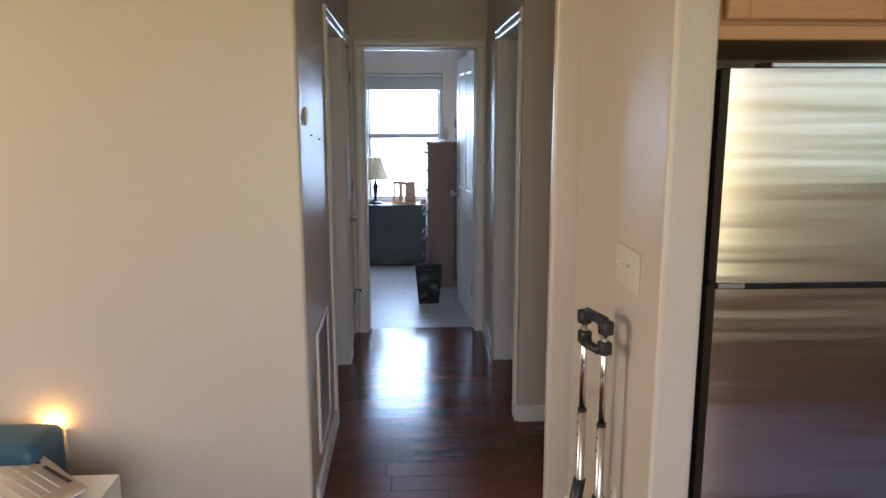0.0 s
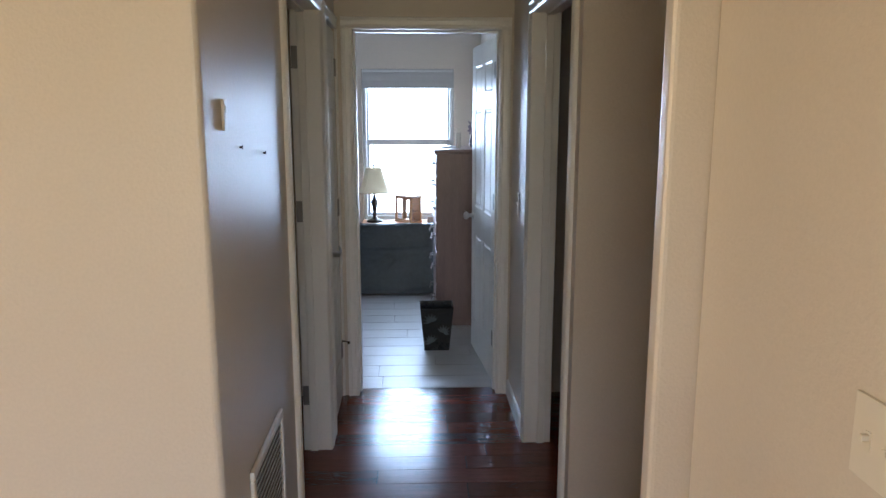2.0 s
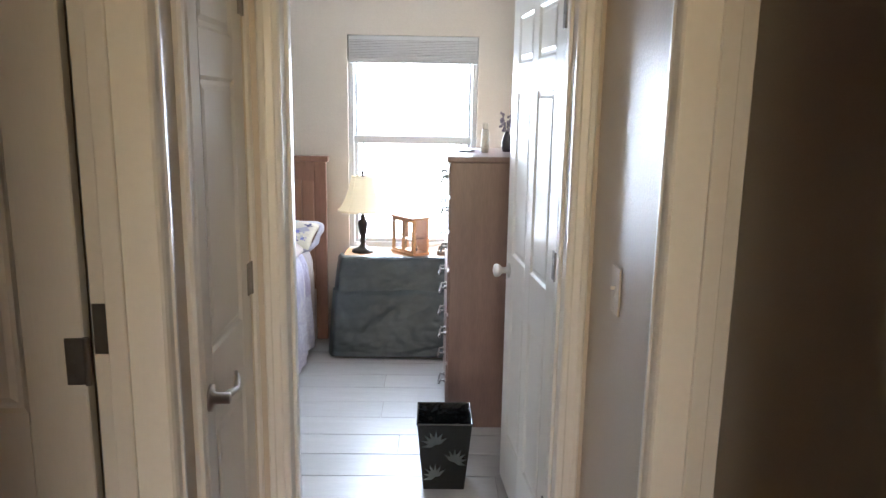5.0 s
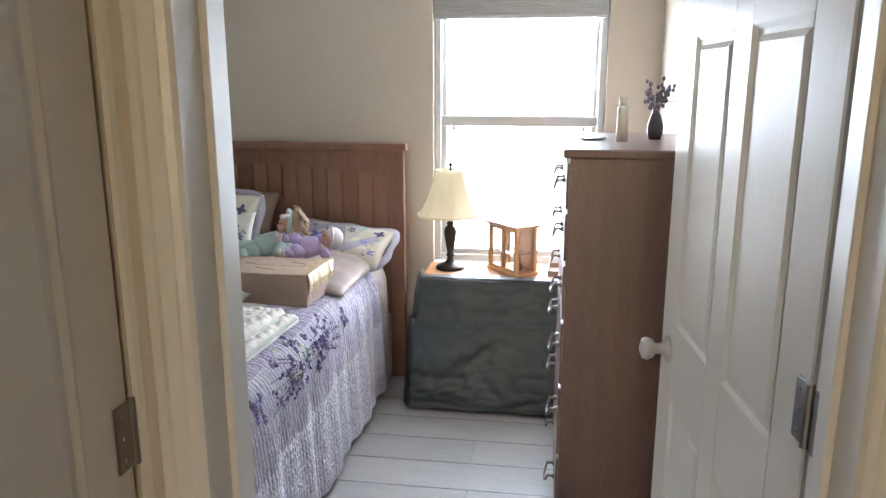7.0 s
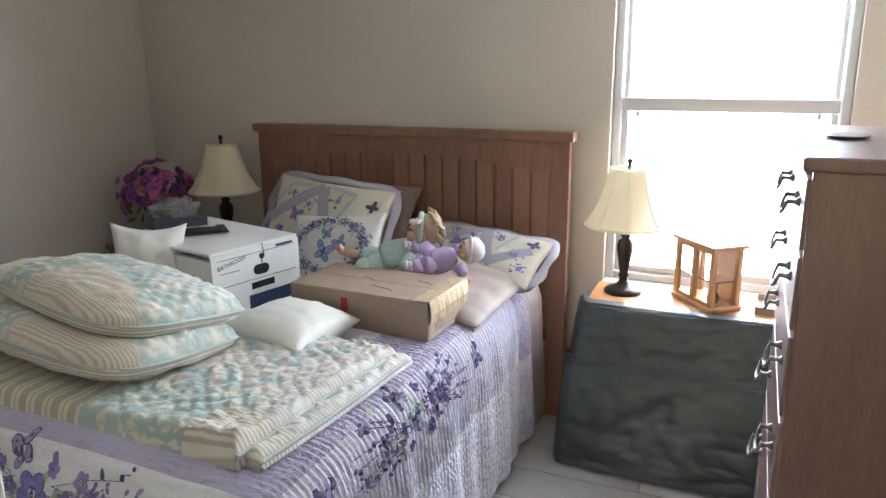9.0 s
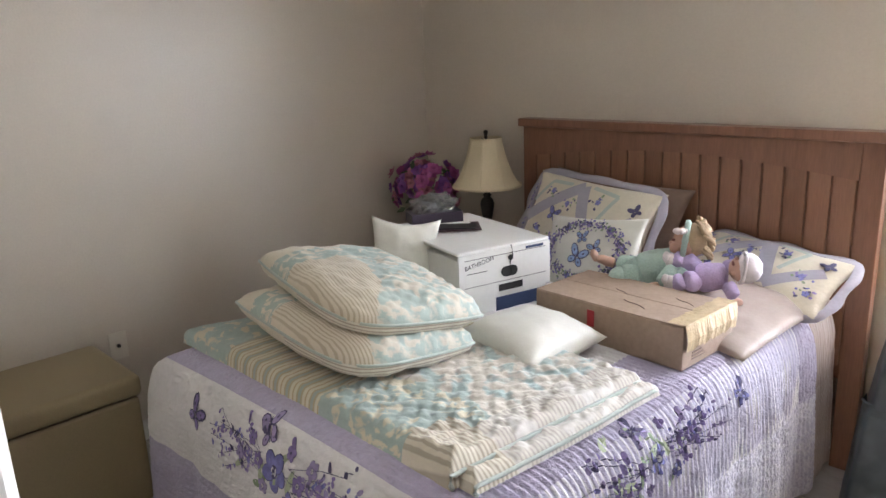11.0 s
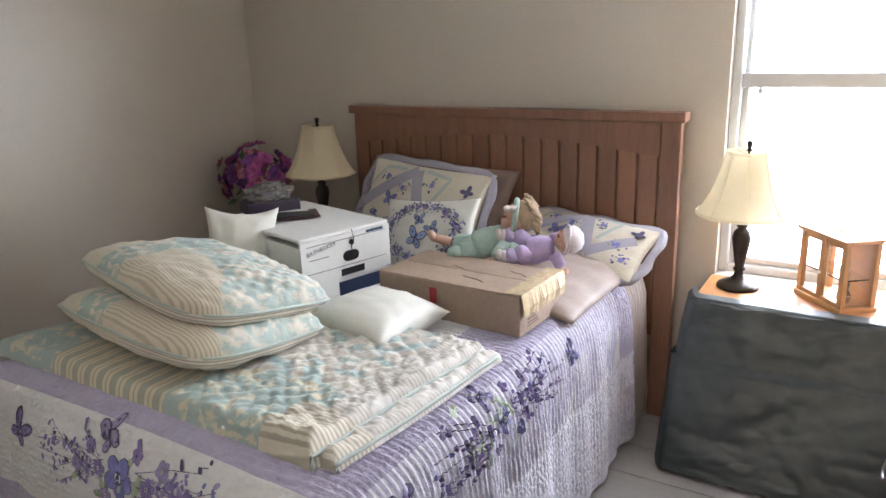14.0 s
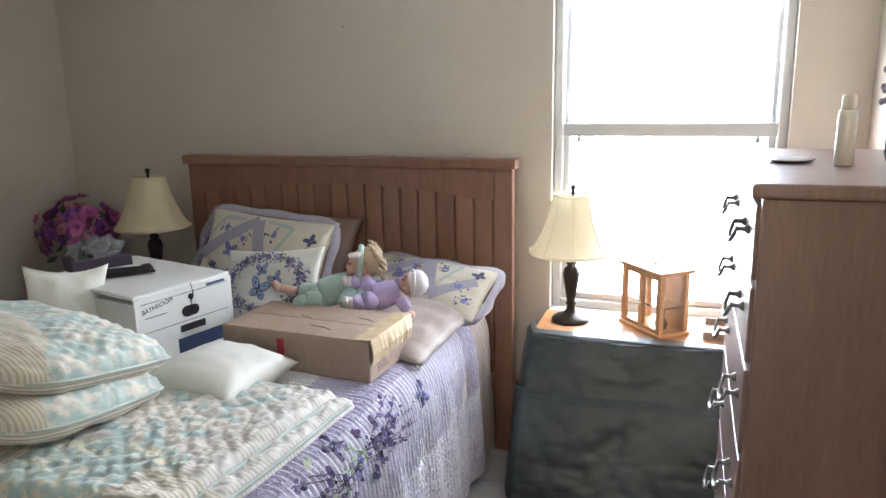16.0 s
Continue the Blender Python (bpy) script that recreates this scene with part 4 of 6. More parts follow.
def writing(text, size, m, material, parent, name="writing", shear=0.0):
    cu = bpy.data.curves.new(name, "FONT")
    cu.body, cu.size, cu.extrude, cu.shear = text, size, 0.0003, shear
    tmp = new(name, cu)
    me = bpy.data.meshes.new_from_object(tmp.evaluated_get(bpy.context.evaluated_depsgraph_get()))
    bpy.data.objects.remove(tmp)
    me.materials.append(material)
    ob = new(name, me)
    ob.parent, ob.matrix_basis = parent, m
    return ob


# storage box: front at local y = 0, runs back along +y
sb = thing("storage_box", pose(-1.600, 1.585, TOP + 0.010, 0, 0, 76), "white cardboard file storage box with lid and dark handle hole", "box")
W_, D_, H_ = 0.375, 0.52, 0.235
body = part("body", bx(0.006, W_ - 0.006, 0.006, D_ - 0.006, 0, H_ - 0.03, 0.003, 1), WHITECARD, sb)
part("navy_band", bx(0.15, W_ - 0.006, 0.003, 0.0055, 0.0, 0.055), NAVY, body, "navy printed base band")
lid = part("lid", bx(0, W_, 0, D_, H_ - 0.012, H_, 0.003, 1), WHITECARD, sb, "white cardboard lid")
part("front_flap", bx(0, W_, -0.004, 0.004, 0.070, H_ - 0.012), WHITECARD, lid)
stadium = [(0.215 + 0.018 * math.cos(a), 0.144 + 0.018 * math.sin(a)) for a in [-1.57 + 0.314 * k for k in range(11)]] + [(0.185 + 0.018 * math.cos(a), 0.144 + 0.018 * math.sin(a)) for a in [1.57 + 0.314 * k for k in range(11)]]
# no hole is cut: a black oval stands for the shade inside it
part("handle_hole_shade", prism(stadium, 0.003, frame_matrix(Vector((0, -0.0042, 0)), Vector((1, 0, 0)), Vector((0, 0, 1)), Vector((0, -1, 0)))), BLACKP, lid, "dark oval painted as the handle hole's shade")
part("button", lathe([(0.010, 0), (0.010, 0.004)], 14, True, Matrix.Translation((0.205, -0.004, 0.190)) @ pose(0, 0, 0, 90)), BLACKP, lid)
part("tie_string", tube([(0.205, -0.010, 0.235), (0.212, -0.010, 0.20), (0.20, -0.010, 0.175), (0.206, -0.010, 0.14)], 0.002, 6), BLACKP, lid)
for z in (0.112, 0.205):
    part("printed_line", bx(0.02, W_ - 0.02, -0.0052, -0.0044, z, z + 0.0016), INK, lid)
part("printed_label", bx(0.27, 0.345, -0.0055, -0.0044, 0.209, 0.218), NAVY, lid)
part("printed_badge", bx(0.155, 0.255, -0.0055, -0.0044, 0.078, 0.102, 0.0005, 1), INK, lid, "dark printed badge")
writing("BATHROOM", 0.021, pose(0.022, -0.0046, 0.172, 90, -10, 0), INK, lid, shear=0.1)
part("underline", bx(0.03, 0.11, -0.0052, -0.0044, 0.158, 0.160), INK, lid)

cb = thing("cardboard_box", pose(-0.872, 1.697, TOP + 0.008, 0, 0, -3), "worn brown cardboard box sealed with tape", "box")
body = part("body", bx(-0.52, 0, 0, 0.275, 0, 0.125, 0.004, 2), CARD, cb)
part("top_flap", bx(-0.519, -0.002, 0.138, 0.274, 0.125, 0.1285, 0.001, 1), CARD, body)
part("top_flap", bx(-0.519, -0.002, 0.001, 0.1365, 0.125, 0.1283, 0.001, 1), CARD, body)
for a, b, c in ((-0.25, -0.16, 0.09), (-0.14, -0.07, 0.20), (-0.33, -0.27, 0.165)):   # scuffed tears in the top
    part("tear", tube([(a + (b - a) * k / 5, c - 0.03 * k / 5 + 0.004 * math.sin(5 * k + a), 0.1288) for k in range(6)], 0.0016, 5), BROWNC, body)
bm = bmesh.new()
n = 34
ra, rb_ = [], []
for i in range(n + 1):
    y = -0.004 + 0.283 * i / n
    w = 0.010 * noise.noise(Vector((y * 45, 3, 1)))
    ra.append((bm.verts.new((-0.05 + w, y, 0.1325)), bm.verts.new((0.008, y, 0.135 + w * 0.3)), bm.verts.new((0.016 + w, y, 0.09)), bm.verts.new((0.012 + w, y, 0.060 + 2 * w))))
for a, b in zip(ra, ra[1:]):
    for k in range(3):
        bm.faces.new((a[k], a[k + 1], b[k + 1], b[k]))
part("tape_flap", bm, TAPE, body, "shiny creased tan tape over box end")
part("red_mark", bx(-0.318, -0.293, -0.0015, 0.0005, 0.055, 0.105), REDP, body, "red printed mark")
for k in range(4):
    part("printed_bar", bx(-0.001, 0.0012, 0.05, 0.12 - 0.01 * k, 0.02 + 0.010 * k, 0.024 + 0.010 * k), BROWNC, body)

# things on the storage box
tb = thing("tissue_box", pose(-1.99, 1.86, TOP + 0.015 + H_, 0, 0, 60), "dark tissue box with crumpled clear plastic wrap", "tissue box")
part("carton", bx(-0.10, 0.10, -0.06, 0.06, 0, 0.045, 0.004, 2), mat("plum_card", (0.035, 0.022, 0.04), 0.45), tb)
PLASTIC = mat("crumpled_plastic", (0.72, 0.74, 0.76), 0.08, 0.10, 30, 60, 0.6, dist=0.006)
PLASTIC.node_tree.nodes["Principled BSDF"].inputs["Transmission Weight"].default_value = 0.88
bm = bmesh.new()
bmesh.ops.create_icosphere(bm, subdivisions=4, radius=0.07)
for v in bm.verts:
    k = 1 + 0.55 * noise.noise(v.co * 30) + 0.25 * noise.noise(v.co * 70)
    v.co = Vector((v.co.x * k * 1.15, v.co.y * k * 0.75, max(v.co.z * k * 0.62, -0.02)))
part("plastic_wrap", bm, PLASTIC, tb, "crumpled clear plastic wrap", at=pose(0, 0, 0.065))
bk = thing("booklet", pose(-1.86, 1.83, TOP + 0.016 + H_, 0, 0, 48), "stack of dark booklets and letters lying flat", "booklet")
part("cover", bx(-0.10, 0.10, -0.065, 0.065, 0.0, 0.004), mat("maroon_card", (0.06, 0.02, 0.03), 0.4), bk)
part("letter", bx(-0.09, 0.07, -0.05, 0.04, 0.0042, 0.0062), WHITECARD, bk, at=pose(0, 0.02, 0, 0, 0, 9))
part("cover", bx(-0.055, 0.085, -0.05, 0.03, 0.0066, 0.0098), BLACKP, bk, at=pose(0, -0.01, 0, 0, 0, -7))

# ---- dolls, one plain mesh each ----


def blob(bm, p, r, index, q=(0, 0, 0), seg=14):
    out = bmesh.ops.create_uvsphere(bm, u_segments=seg, v_segments=seg // 2 + 2, radius=1.0)
    m = pose(*p, *q) @ Matrix.Diagonal((*r, 1))
    bmesh.ops.transform(bm, matrix=m, verts=out["verts"])
    for f in {f for v in out["verts"] for f in v.link_faces}:
        f.material_index, f.smooth = index, True


SKIN = mat("doll_vinyl", (0.60, 0.36, 0.27), 0.5, 0.05)
MINT = mat("mint_knit", (0.40, 0.53, 0.47), 0.9, 0.12, 30, 140, 0.7, dist=0.004)
LAVK = mat("lavender_knit", (0.47, 0.37, 0.58), 0.9, 0.12, 30, 140, 0.7, dist=0.004)
HAIR = mat("doll_hair", (0.40, 0.29, 0.18), 0.7, 0.25, 30, 90, 0.6)


def limb(bm, a, b, ra, rb, index, seg=12):
    """A soft stuffed limb from a to b with rounded ends."""
    a, b = Vector(a), Vector(b)
    first = len(bm.faces)
    d = b - a
    pts, rad = [], []
    for k in range(13):
        f = k / 12
        pts.append(a + d * f)
        swell = 1 + 0.14 * math.sin(3.14159 * f)
        end = min(1.0, math.sqrt(max(0.0, 1 - (1 - min(f, 1 - f) / 0.16) ** 2)) if min(f, 1 - f) < 0.16 else 1.0)
        rad.append(max((ra + (rb - ra) * f) * swell * end, 0.0015))
    tube(pts, rad, seg, bm)
    bm.faces.ensure_lookup_table()
    for f in bm.faces[first:]:
        f.material_index, f.smooth = index, True


def doll_mesh(name, m, bm, materials, label):
    for v in bm.verts:
        v.co += 0.0022 * noise.noise_vector(v.co * 60)
    ob = link(name, bm, materials, True)
    ob.matrix_basis = m
    return tagged(ob, label, "doll", "dolls on the bed")


WHITEK = mat("white_knit", (0.68, 0.62, 0.62), 0.9, 0.1, 30, 140, 0.6)
FEATURE = mat("doll_features", (0.30, 0.12, 0.10), 0.5, 0.1, bump=0)


def mint_doll(m, label):
    """Sits slumped with the head to +x and the legs towards -x; the face turns to -x and up."""
    bm = bmesh.new()
    limb(bm, (-0.075, 0.0, 0.045), (0.070, 0.015, 0.085), 0.058, 0.044, 1, 16)      # trunk
    blob(bm, (-0.070, 0.0, 0.048), (0.052, 0.062, 0.048), 1)
    limb(bm, (-0.065, -0.035, 0.040), (-0.125, -0.055, 0.055), 0.040, 0.034, 1)     # legs
    limb(bm, (-0.065, 0.035, 0.045), (-0.150, 0.050, 0.058), 0.038, 0.030, 1)
    blob(bm, (-0.125, -0.055, 0.050), (0.036, 0.036, 0.034), 1)
    limb(bm, (-0.150, 0.050, 0.058), (-0.215, 0.055, 0.080), 0.017, 0.014, 0)
    blob(bm, (-0.222, 0.055, 0.088), (0.014, 0.014, 0.024), 0, (0, -20, 0))
    limb(bm, (0.055, -0.045, 0.075), (0.010, -0.095, 0.035), 0.028, 0.024, 1)       # arms
    limb(bm, (0.010, -0.095, 0.035), (-0.055, -0.112, 0.022), 0.016, 0.012, 0)
    blob(bm, (-0.066, -0.114, 0.020), (0.018, 0.013, 0.010), 0)
    limb(bm, (0.075, -0.040, 0.070), (0.060, -0.100, 0.025), 0.027, 0.024, 1)
    limb(bm, (0.060, -0.100, 0.025), (0.022, -0.125, 0.016), 0.016, 0.013, 0)
    blob(bm, (0.092, 0.010, 0.148), (0.050, 0.048, 0.052), 0)                        # head
    blob(bm, (0.052, -0.018, 0.138), (0.018, 0.020, 0.018), 0)
    blob(bm, (0.041, -0.006, 0.150), (0.008, 0.008, 0.008), 0, (0, 0, 0), 8)
    blob(bm, (0.050, -0.024, 0.166), (0.007, 0.009, 0.004), 5, (0, 0, 0), 8)
    blob(bm, (0.047, -0.012, 0.133), (0.004, 0.009, 0.003), 5, (0, 0, 0), 8)
    blob(bm, (0.108, 0.014, 0.154), (0.050, 0.053, 0.055), 2)                        # hair
    rg_ = random.Random(5)
    for k in range(44):
        a = rg_.uniform(-1.0, 1.4)
        y = rg_.uniform(-0.045, 0.055)
        blob(bm, (0.125 + 0.035 * math.cos(a), 0.012 + y, 0.150 + 0.052 * math.sin(a)), (0.026, 0.007, 0.007), 2, (rg_.uniform(-40, 40), rg_.uniform(30, 80), rg_.uniform(-30, 30)), 6)
    ring = [(0.083 + 0.012 * math.cos(t), 0.010 + 0.055 * math.sin(t), 0.152 + 0.058 * math.cos(t)) for t in [6.28318 * k / 24 for k in range(25)]]
    first = len(bm.faces)
    tube(ring, 0.0105, 8, bm)
    bm.faces.ensure_lookup_table()
    for f in bm.faces[first:]:
        f.material_index = 3
    for k in range(7):
        a = k * 1.047
        blob(bm, (0.072 + (0.014 * math.cos(a) if k < 6 else 0), -0.034 + (0.010 * math.sin(a) if k < 6 else 0), 0.198), (0.010, 0.010, 0.009), 4, (0, 0, 0), 8)
    return doll_mesh("doll", m, bm, [SKIN, MINT, HAIR, MINT, WHITEK, FEATURE], label)


def lavender_doll(m, label):
    """Lies back with the head to +x, face up, knees and soft shoes towards -x."""
    bm = bmesh.new()
    limb(bm, (-0.050, 0.0, 0.045), (0.050, 0.0, 0.060), 0.045, 0.036, 1, 16)
    for sg, lift in ((-1, 0.0), (1, 0.022)):
        limb(bm, (-0.040, sg * 0.024, 0.045), (-0.082, sg * 0.040, 0.078 + lift), 0.030, 0.027, 1)
        limb(bm, (-0.082, sg * 0.040, 0.078 + lift), (-0.112, sg * 0.042, 0.048 + lift), 0.027, 0.022, 1)
        blob(bm, (-0.122, sg * 0.042, 0.058 + lift), (0.022, 0.022, 0.034), 4)
        blob(bm, (-0.136, sg * 0.042, 0.078 + lift), (0.013, 0.018, 0.018), 4)
        limb(bm, (0.045, sg * 0.036, 0.060), (0.070, sg * 0.078, 0.034), 0.021, 0.018, 1)
        blob(bm, (0.078, sg * 0.088, 0.028), (0.014, 0.014, 0.011), 0)
    blob(bm, (0.092, 0.0, 0.085), (0.043, 0.041, 0.043), 0)
    blob(bm, (0.070, -0.022, 0.088), (0.014, 0.014, 0.013), 0)
    blob(bm, (0.076, 0.0, 0.127), (0.006, 0.006, 0.006), 0, (0, 0, 0), 8)
    blob(bm, (0.064, -0.010, 0.118), (0.005, 0.011, 0.004), 5, (0, 30, 0), 8)
    for sg in (-1, 1):
        blob(bm, (0.092, sg * 0.018, 0.124), (0.003, 0.007, 0.003), 5, (0, 0, 0), 8)
    blob(bm, (0.106, 0.0, 0.088), (0.044, 0.046, 0.048), 4)
    ring = [(0.092 + 0.010 * math.cos(t), 0.045 * math.sin(t), 0.090 + 0.046 * math.cos(t)) for t in [6.28318 * k / 20 for k in range(21)]]
    first = len(bm.faces)
    tube(ring, 0.0065, 8, bm)
    bm.faces.ensure_lookup_table()
    for f in bm.faces[first:]:
        f.material_index = 4
    return doll_mesh("doll", m, bm, [SKIN, LAVK, WHITEK, LAVK, WHITEK, FEATURE], label)


mint_doll(pose(-1.165, 2.105, TOP + 0.095, 4, -4, 24), "doll in mint knitted suit with white flower headband")
lavender_doll(pose(-1.000, 2.135, TOP + 0.108, 26, -4, 24), "small doll in lavender knit and white cap")

# ---- lamps ----
SHADE = mat("ivory_lampshade", (0.66, 0.56, 0.38), 0.8, 0.05, 12, 120, 0.1)
nt = SHADE.node_tree
b = nt.nodes["Principled BSDF"]
tr, ms = nt.nodes.new("ShaderNodeBsdfTranslucent"), nt.nodes.new("ShaderNodeMixShader")
tr.inputs[0].default_value = (0.74, 0.64, 0.42, 1)
ms.inputs[0].default_value = 0.17
nt.links.new(b.outputs[0], ms.inputs[1])
nt.links.new(tr.outputs[0], ms.inputs[2])
nt.links.new(ms.outputs[0], nt.nodes["Material Output"].inputs[0])


def table_lamp(m, label, s=1.0):
    ob = thing("table_lamp", m, label, "lamp", "bedside lamps")
    prof = [(0.074, 0), (0.074, 0.010), (0.066, 0.018), (0.052, 0.024), (0.030, 0.032), (0.018, 0.046), (0.015, 0.062), (0.023, 0.070), (0.016, 0.080), (0.022, 0.115), (0.030, 0.160), (0.034, 0.190), (0.028, 0.212), (0.015, 0.224), (0.022, 0.233), (0.013, 0.245), (0.010, 0.300)]
    part("base", lathe([(r * s, z * s) for r, z in prof], 24), BRONZE, ob, "dark bronze turned lamp base", True)
    part("stem", lathe([(0.006, 0.30 * s), (0.004, 0.500 * s)], 10), BRONZE, ob, "", True)
    part("finial", lathe([(0.004, 0.500 * s), (0.011, 0.504 * s), (0.006, 0.511 * s), (0.009, 0.522 * s), (0.012, 0.533 * s), (0.004, 0.540 * s)], 12), BRONZE, ob, "", True)
    shade = [(0.164, 0.280), (0.153, 0.292), (0.138, 0.315), (0.119, 0.350), (0.101, 0.395), (0.088, 0.440), (0.079, 0.475), (0.074, 0.498)]
    bm = lathe([(r * s, z * s) for r, z in shade], 48, False)
    for v in bm.verts:
        a = math.atan2(v.co.y, v.co.x)
        k = 1 - 0.030 * abs(math.sin(4 * a))
        v.co.x, v.co.y = v.co.x * k, v.co.y * k
    sh = part("shade", bm, SHADE, ob, "ivory fabric bell shade", True)
    for z, r in ((0.280, 0.164), (0.498, 0.074)):
        part("trim_band", lathe([(r * s + 0.001, z * s - 0.005), (r * s + 0.002, z * s), (r * s + 0.001, z * s + 0.006)], 48, False), SHADE, sh, "", True)
    for k in range(8):
        a = k * 0.7854
        part("seam_rib", tube([(r * s * math.cos(a), r * s * math.sin(a), z * s) for r, z in shade], 0.0016, 6), SHADE, sh)
    for k in range(3):
        a = k * 2.094
        part("spider_arm", tube([(0, 0, 0.49 * s), (0.070 * s * math.cos(a), 0.070 * s * math.sin(a), 0.496 * s)], 0.0015, 6), BRONZE, sh)
    return ob


DTOP = 0.622
table_lamp(pose(-0.430, 2.612, DTOP, 0, 0, 12), "bedside lamp with ivory bell shade before the window", 0.99)
table_lamp(pose(-2.262, 2.47, 0.67, 0, 0, 30), "bedside lamp with ivory bell shade behind storage box", 0.985)

# ---- desk under the window with a black plastic sheet hung over it ----
desk = thing("desk", pose(0, 0, 0), "orange-brown wooden desk standing under the window", "desk")
part("desktop", bx(-0.545, 0.30, 2.405, 2.730, DTOP - 0.026, DTOP, 0.005, 2), PINE, desk)
for x in (-0.53, 0.24):
    part("side_panel", bx(x, x + 0.025, 2.43, 2.715, 0, DTOP - 0.026), PINE, desk)
part("back_panel", bx(-0.505, 0.24, 2.69, 2.71, 0.1, DTOP - 0.026), PINE, desk)
tray = thing("open_box", pose(0.115, 2.60, DTOP, 0, 0, -2), "small shallow brown open box on the desk", "box")
for a in ((-0.055, 0.055, -0.09, -0.085), (-0.055, 0.055, 0.085, 0.09), (-0.055, -0.05, -0.085, 0.085), (0.05, 0.055, -0.085, 0.085)):
    part("side", bx(a[0], a[1], a[2], a[3], 0.0, 0.028), CARD, tray)
part("bottom", bx(-0.05, 0.05, -0.085, 0.085, 0.0, 0.004), CARD, tray)

BAG = mat("black_plastic_sheet", (0.036, 0.047, 0.049), 0.42, 0.25, 6, 30, 0.20, dist=0.003)
sheet = thing("plastic_sheet", pose(0, 0, 0), "black plastic sheet draped over the front of desk", "plastic sheet")


def sheet_fold(name, x0, x1, pts, seed, flare):
    bm = bmesh.new()
    n, k = 120, 80
    rows = []
    for i in range(n + 1):
        a = i / n
        row = []
        for j in range(k + 1):
            b = j / k
            q = b * (len(pts) - 1)
            s0 = min(int(q), len(pts) - 2)
            y = pts[s0][0] + (pts[s0 + 1][0] - pts[s0][0]) * (q - s0)
            z = pts[s0][1] + (pts[s0 + 1][1] - pts[s0][1]) * (q - s0)
            x = x0 + (x1 - x0) * a + flare * b * (a - 0.5) * 2
            w = min(b * 3, 1) * 0.013
            d = w * noise.noise(Vector((x * 3 + b * 2, b * 2.4 + x * 2, seed))) + w * 0.8 * abs(noise.noise(Vector((x * 3 - b * 4, b * 3.5 + 3 * x, seed + 7)))) - w * 0.55 * abs(noise.noise(Vector((x * 5 + b * 4, b * 5 - x * 4, seed + 2)))) + w * 0.5 * abs(noise.noise(Vector((x * 9 - b * 3, b * 8 + x * 7, seed + 4)))) + w * 0.12 * noise.noise(Vector((x * 26, b * 18 + x * 12, seed)))
            side = max(0.0, abs(a - 0.5) * 2 - 0.90) / 0.10
            row.append(bm.verts.new((x, y - d + 0.10 * side * side * (1 if j > 4 else 0.3), z)))
        rows.append(row)
    for i in range(n):
        for j in range(k):
            bm.faces.new((rows[i][j], rows[i + 1][j], rows[i + 1][j + 1], rows[i][j + 1]))
    return part(name, bm, BAG, sheet, "", True)


sheet_fold("upper_fold", -0.555, 0.28, [(2.46, DTOP + 0.006), (2.41, DTOP + 0.007), (2.395, DTOP - 0.006), (2.365, 0.52), (2.345, 0.40)], 3, 0.045)
sheet_fold("lower_fold", -0.60, 0.32, [(2.355, 0.43), (2.325, 0.40), (2.29, 0.26), (2.265, 0.12), (2.25, 0.02)], 9, 0.03)

# small glazed curio cabinet on the desk
cu_ = thing("curio_cabinet", pose(-0.238, 2.640, DTOP, 0, 0, -50), "small honey wood curio cabinet with glass sides", "cabinet")
w, d, h = 0.225, 0.125, 0.248
part("base_board", bx(-0.008, w + 0.008, -0.008, d + 0.008, 0, 0.016, 0.003, 1), OAK, cu_)
part("top_board", bx(-0.014, w + 0.014, -0.014, d + 0.014, h - 0.014, h, 0.004, 2), OAK, cu_)
for x, y in ((0, 0), (w - 0.016, 0), (0, d - 0.016), (w - 0.016, d - 0.016), (w / 2 - 0.008, 0)):
    part("post", bx(x - 0.003, x + 0.019, y - 0.002, y + 0.017, 0.016, h - 0.014, 0.002, 1), OAK, cu_)
for a in ((0.016, w / 2 - 0.008), (w / 2 + 0.008, w - 0.016)):
    door_ = part("glass_door", bx(a[0], a[1], 0.005, 0.008, 0.030, h - 0.030), GLASS, cu_, "clear glass panel")
    part("rail", bx(a[0], a[1], 0.001, 0.013, 0.016, 0.030), OAK, cu_)
    part("rail", bx(a[0], a[1], 0.001, 0.013, h - 0.034, h - 0.014), OAK, cu_)
for x in (0.004, w - 0.010):
    part("glass_side", bx(x, x + 0.003, 0.014, d - 0.016, 0.020, h - 0.018), GLASS, cu_, "clear glass panel")
part("back_panel", bx(w / 2 - 0.01, w - 0.016, d - 0.013, d - 0.006, 0.016, h - 0.014), OAK, cu_)
part("shelf", bx(0.012, w - 0.012, 0.014, d - 0.012, 0.105, 0.110), GLASS, cu_)
part("figurine", lathe([(0.018, 0.016), (0.022, 0.04), (0.010, 0.06), (0.014, 0.08), (0.004, 0.095)], 14, True, Matrix.Translation((0.16, 0.06, 0))), BROWNC, cu_)
part("figurine", lathe([(0.012, 0.111), (0.016, 0.13), (0.008, 0.15), (0.003, 0.16)], 14, True, Matrix.Translation((0.15, 0.06, 0))), WHITECARD, cu_)
part("knob", lathe([(0.005, 0), (0.007, 0.006), (0.004, 0.01)], 10, True, Matrix.Translation((w / 2, 0, 0.11)) @ pose(0, 0, 0, 90)), NICKEL, cu_)
part("top_knob", lathe([(0.006, h), (0.006, h + 0.006), (0.003, h + 0.009)], 10, True, Matrix.Translation((w / 2, d / 2, 0))), NICKEL, cu_)

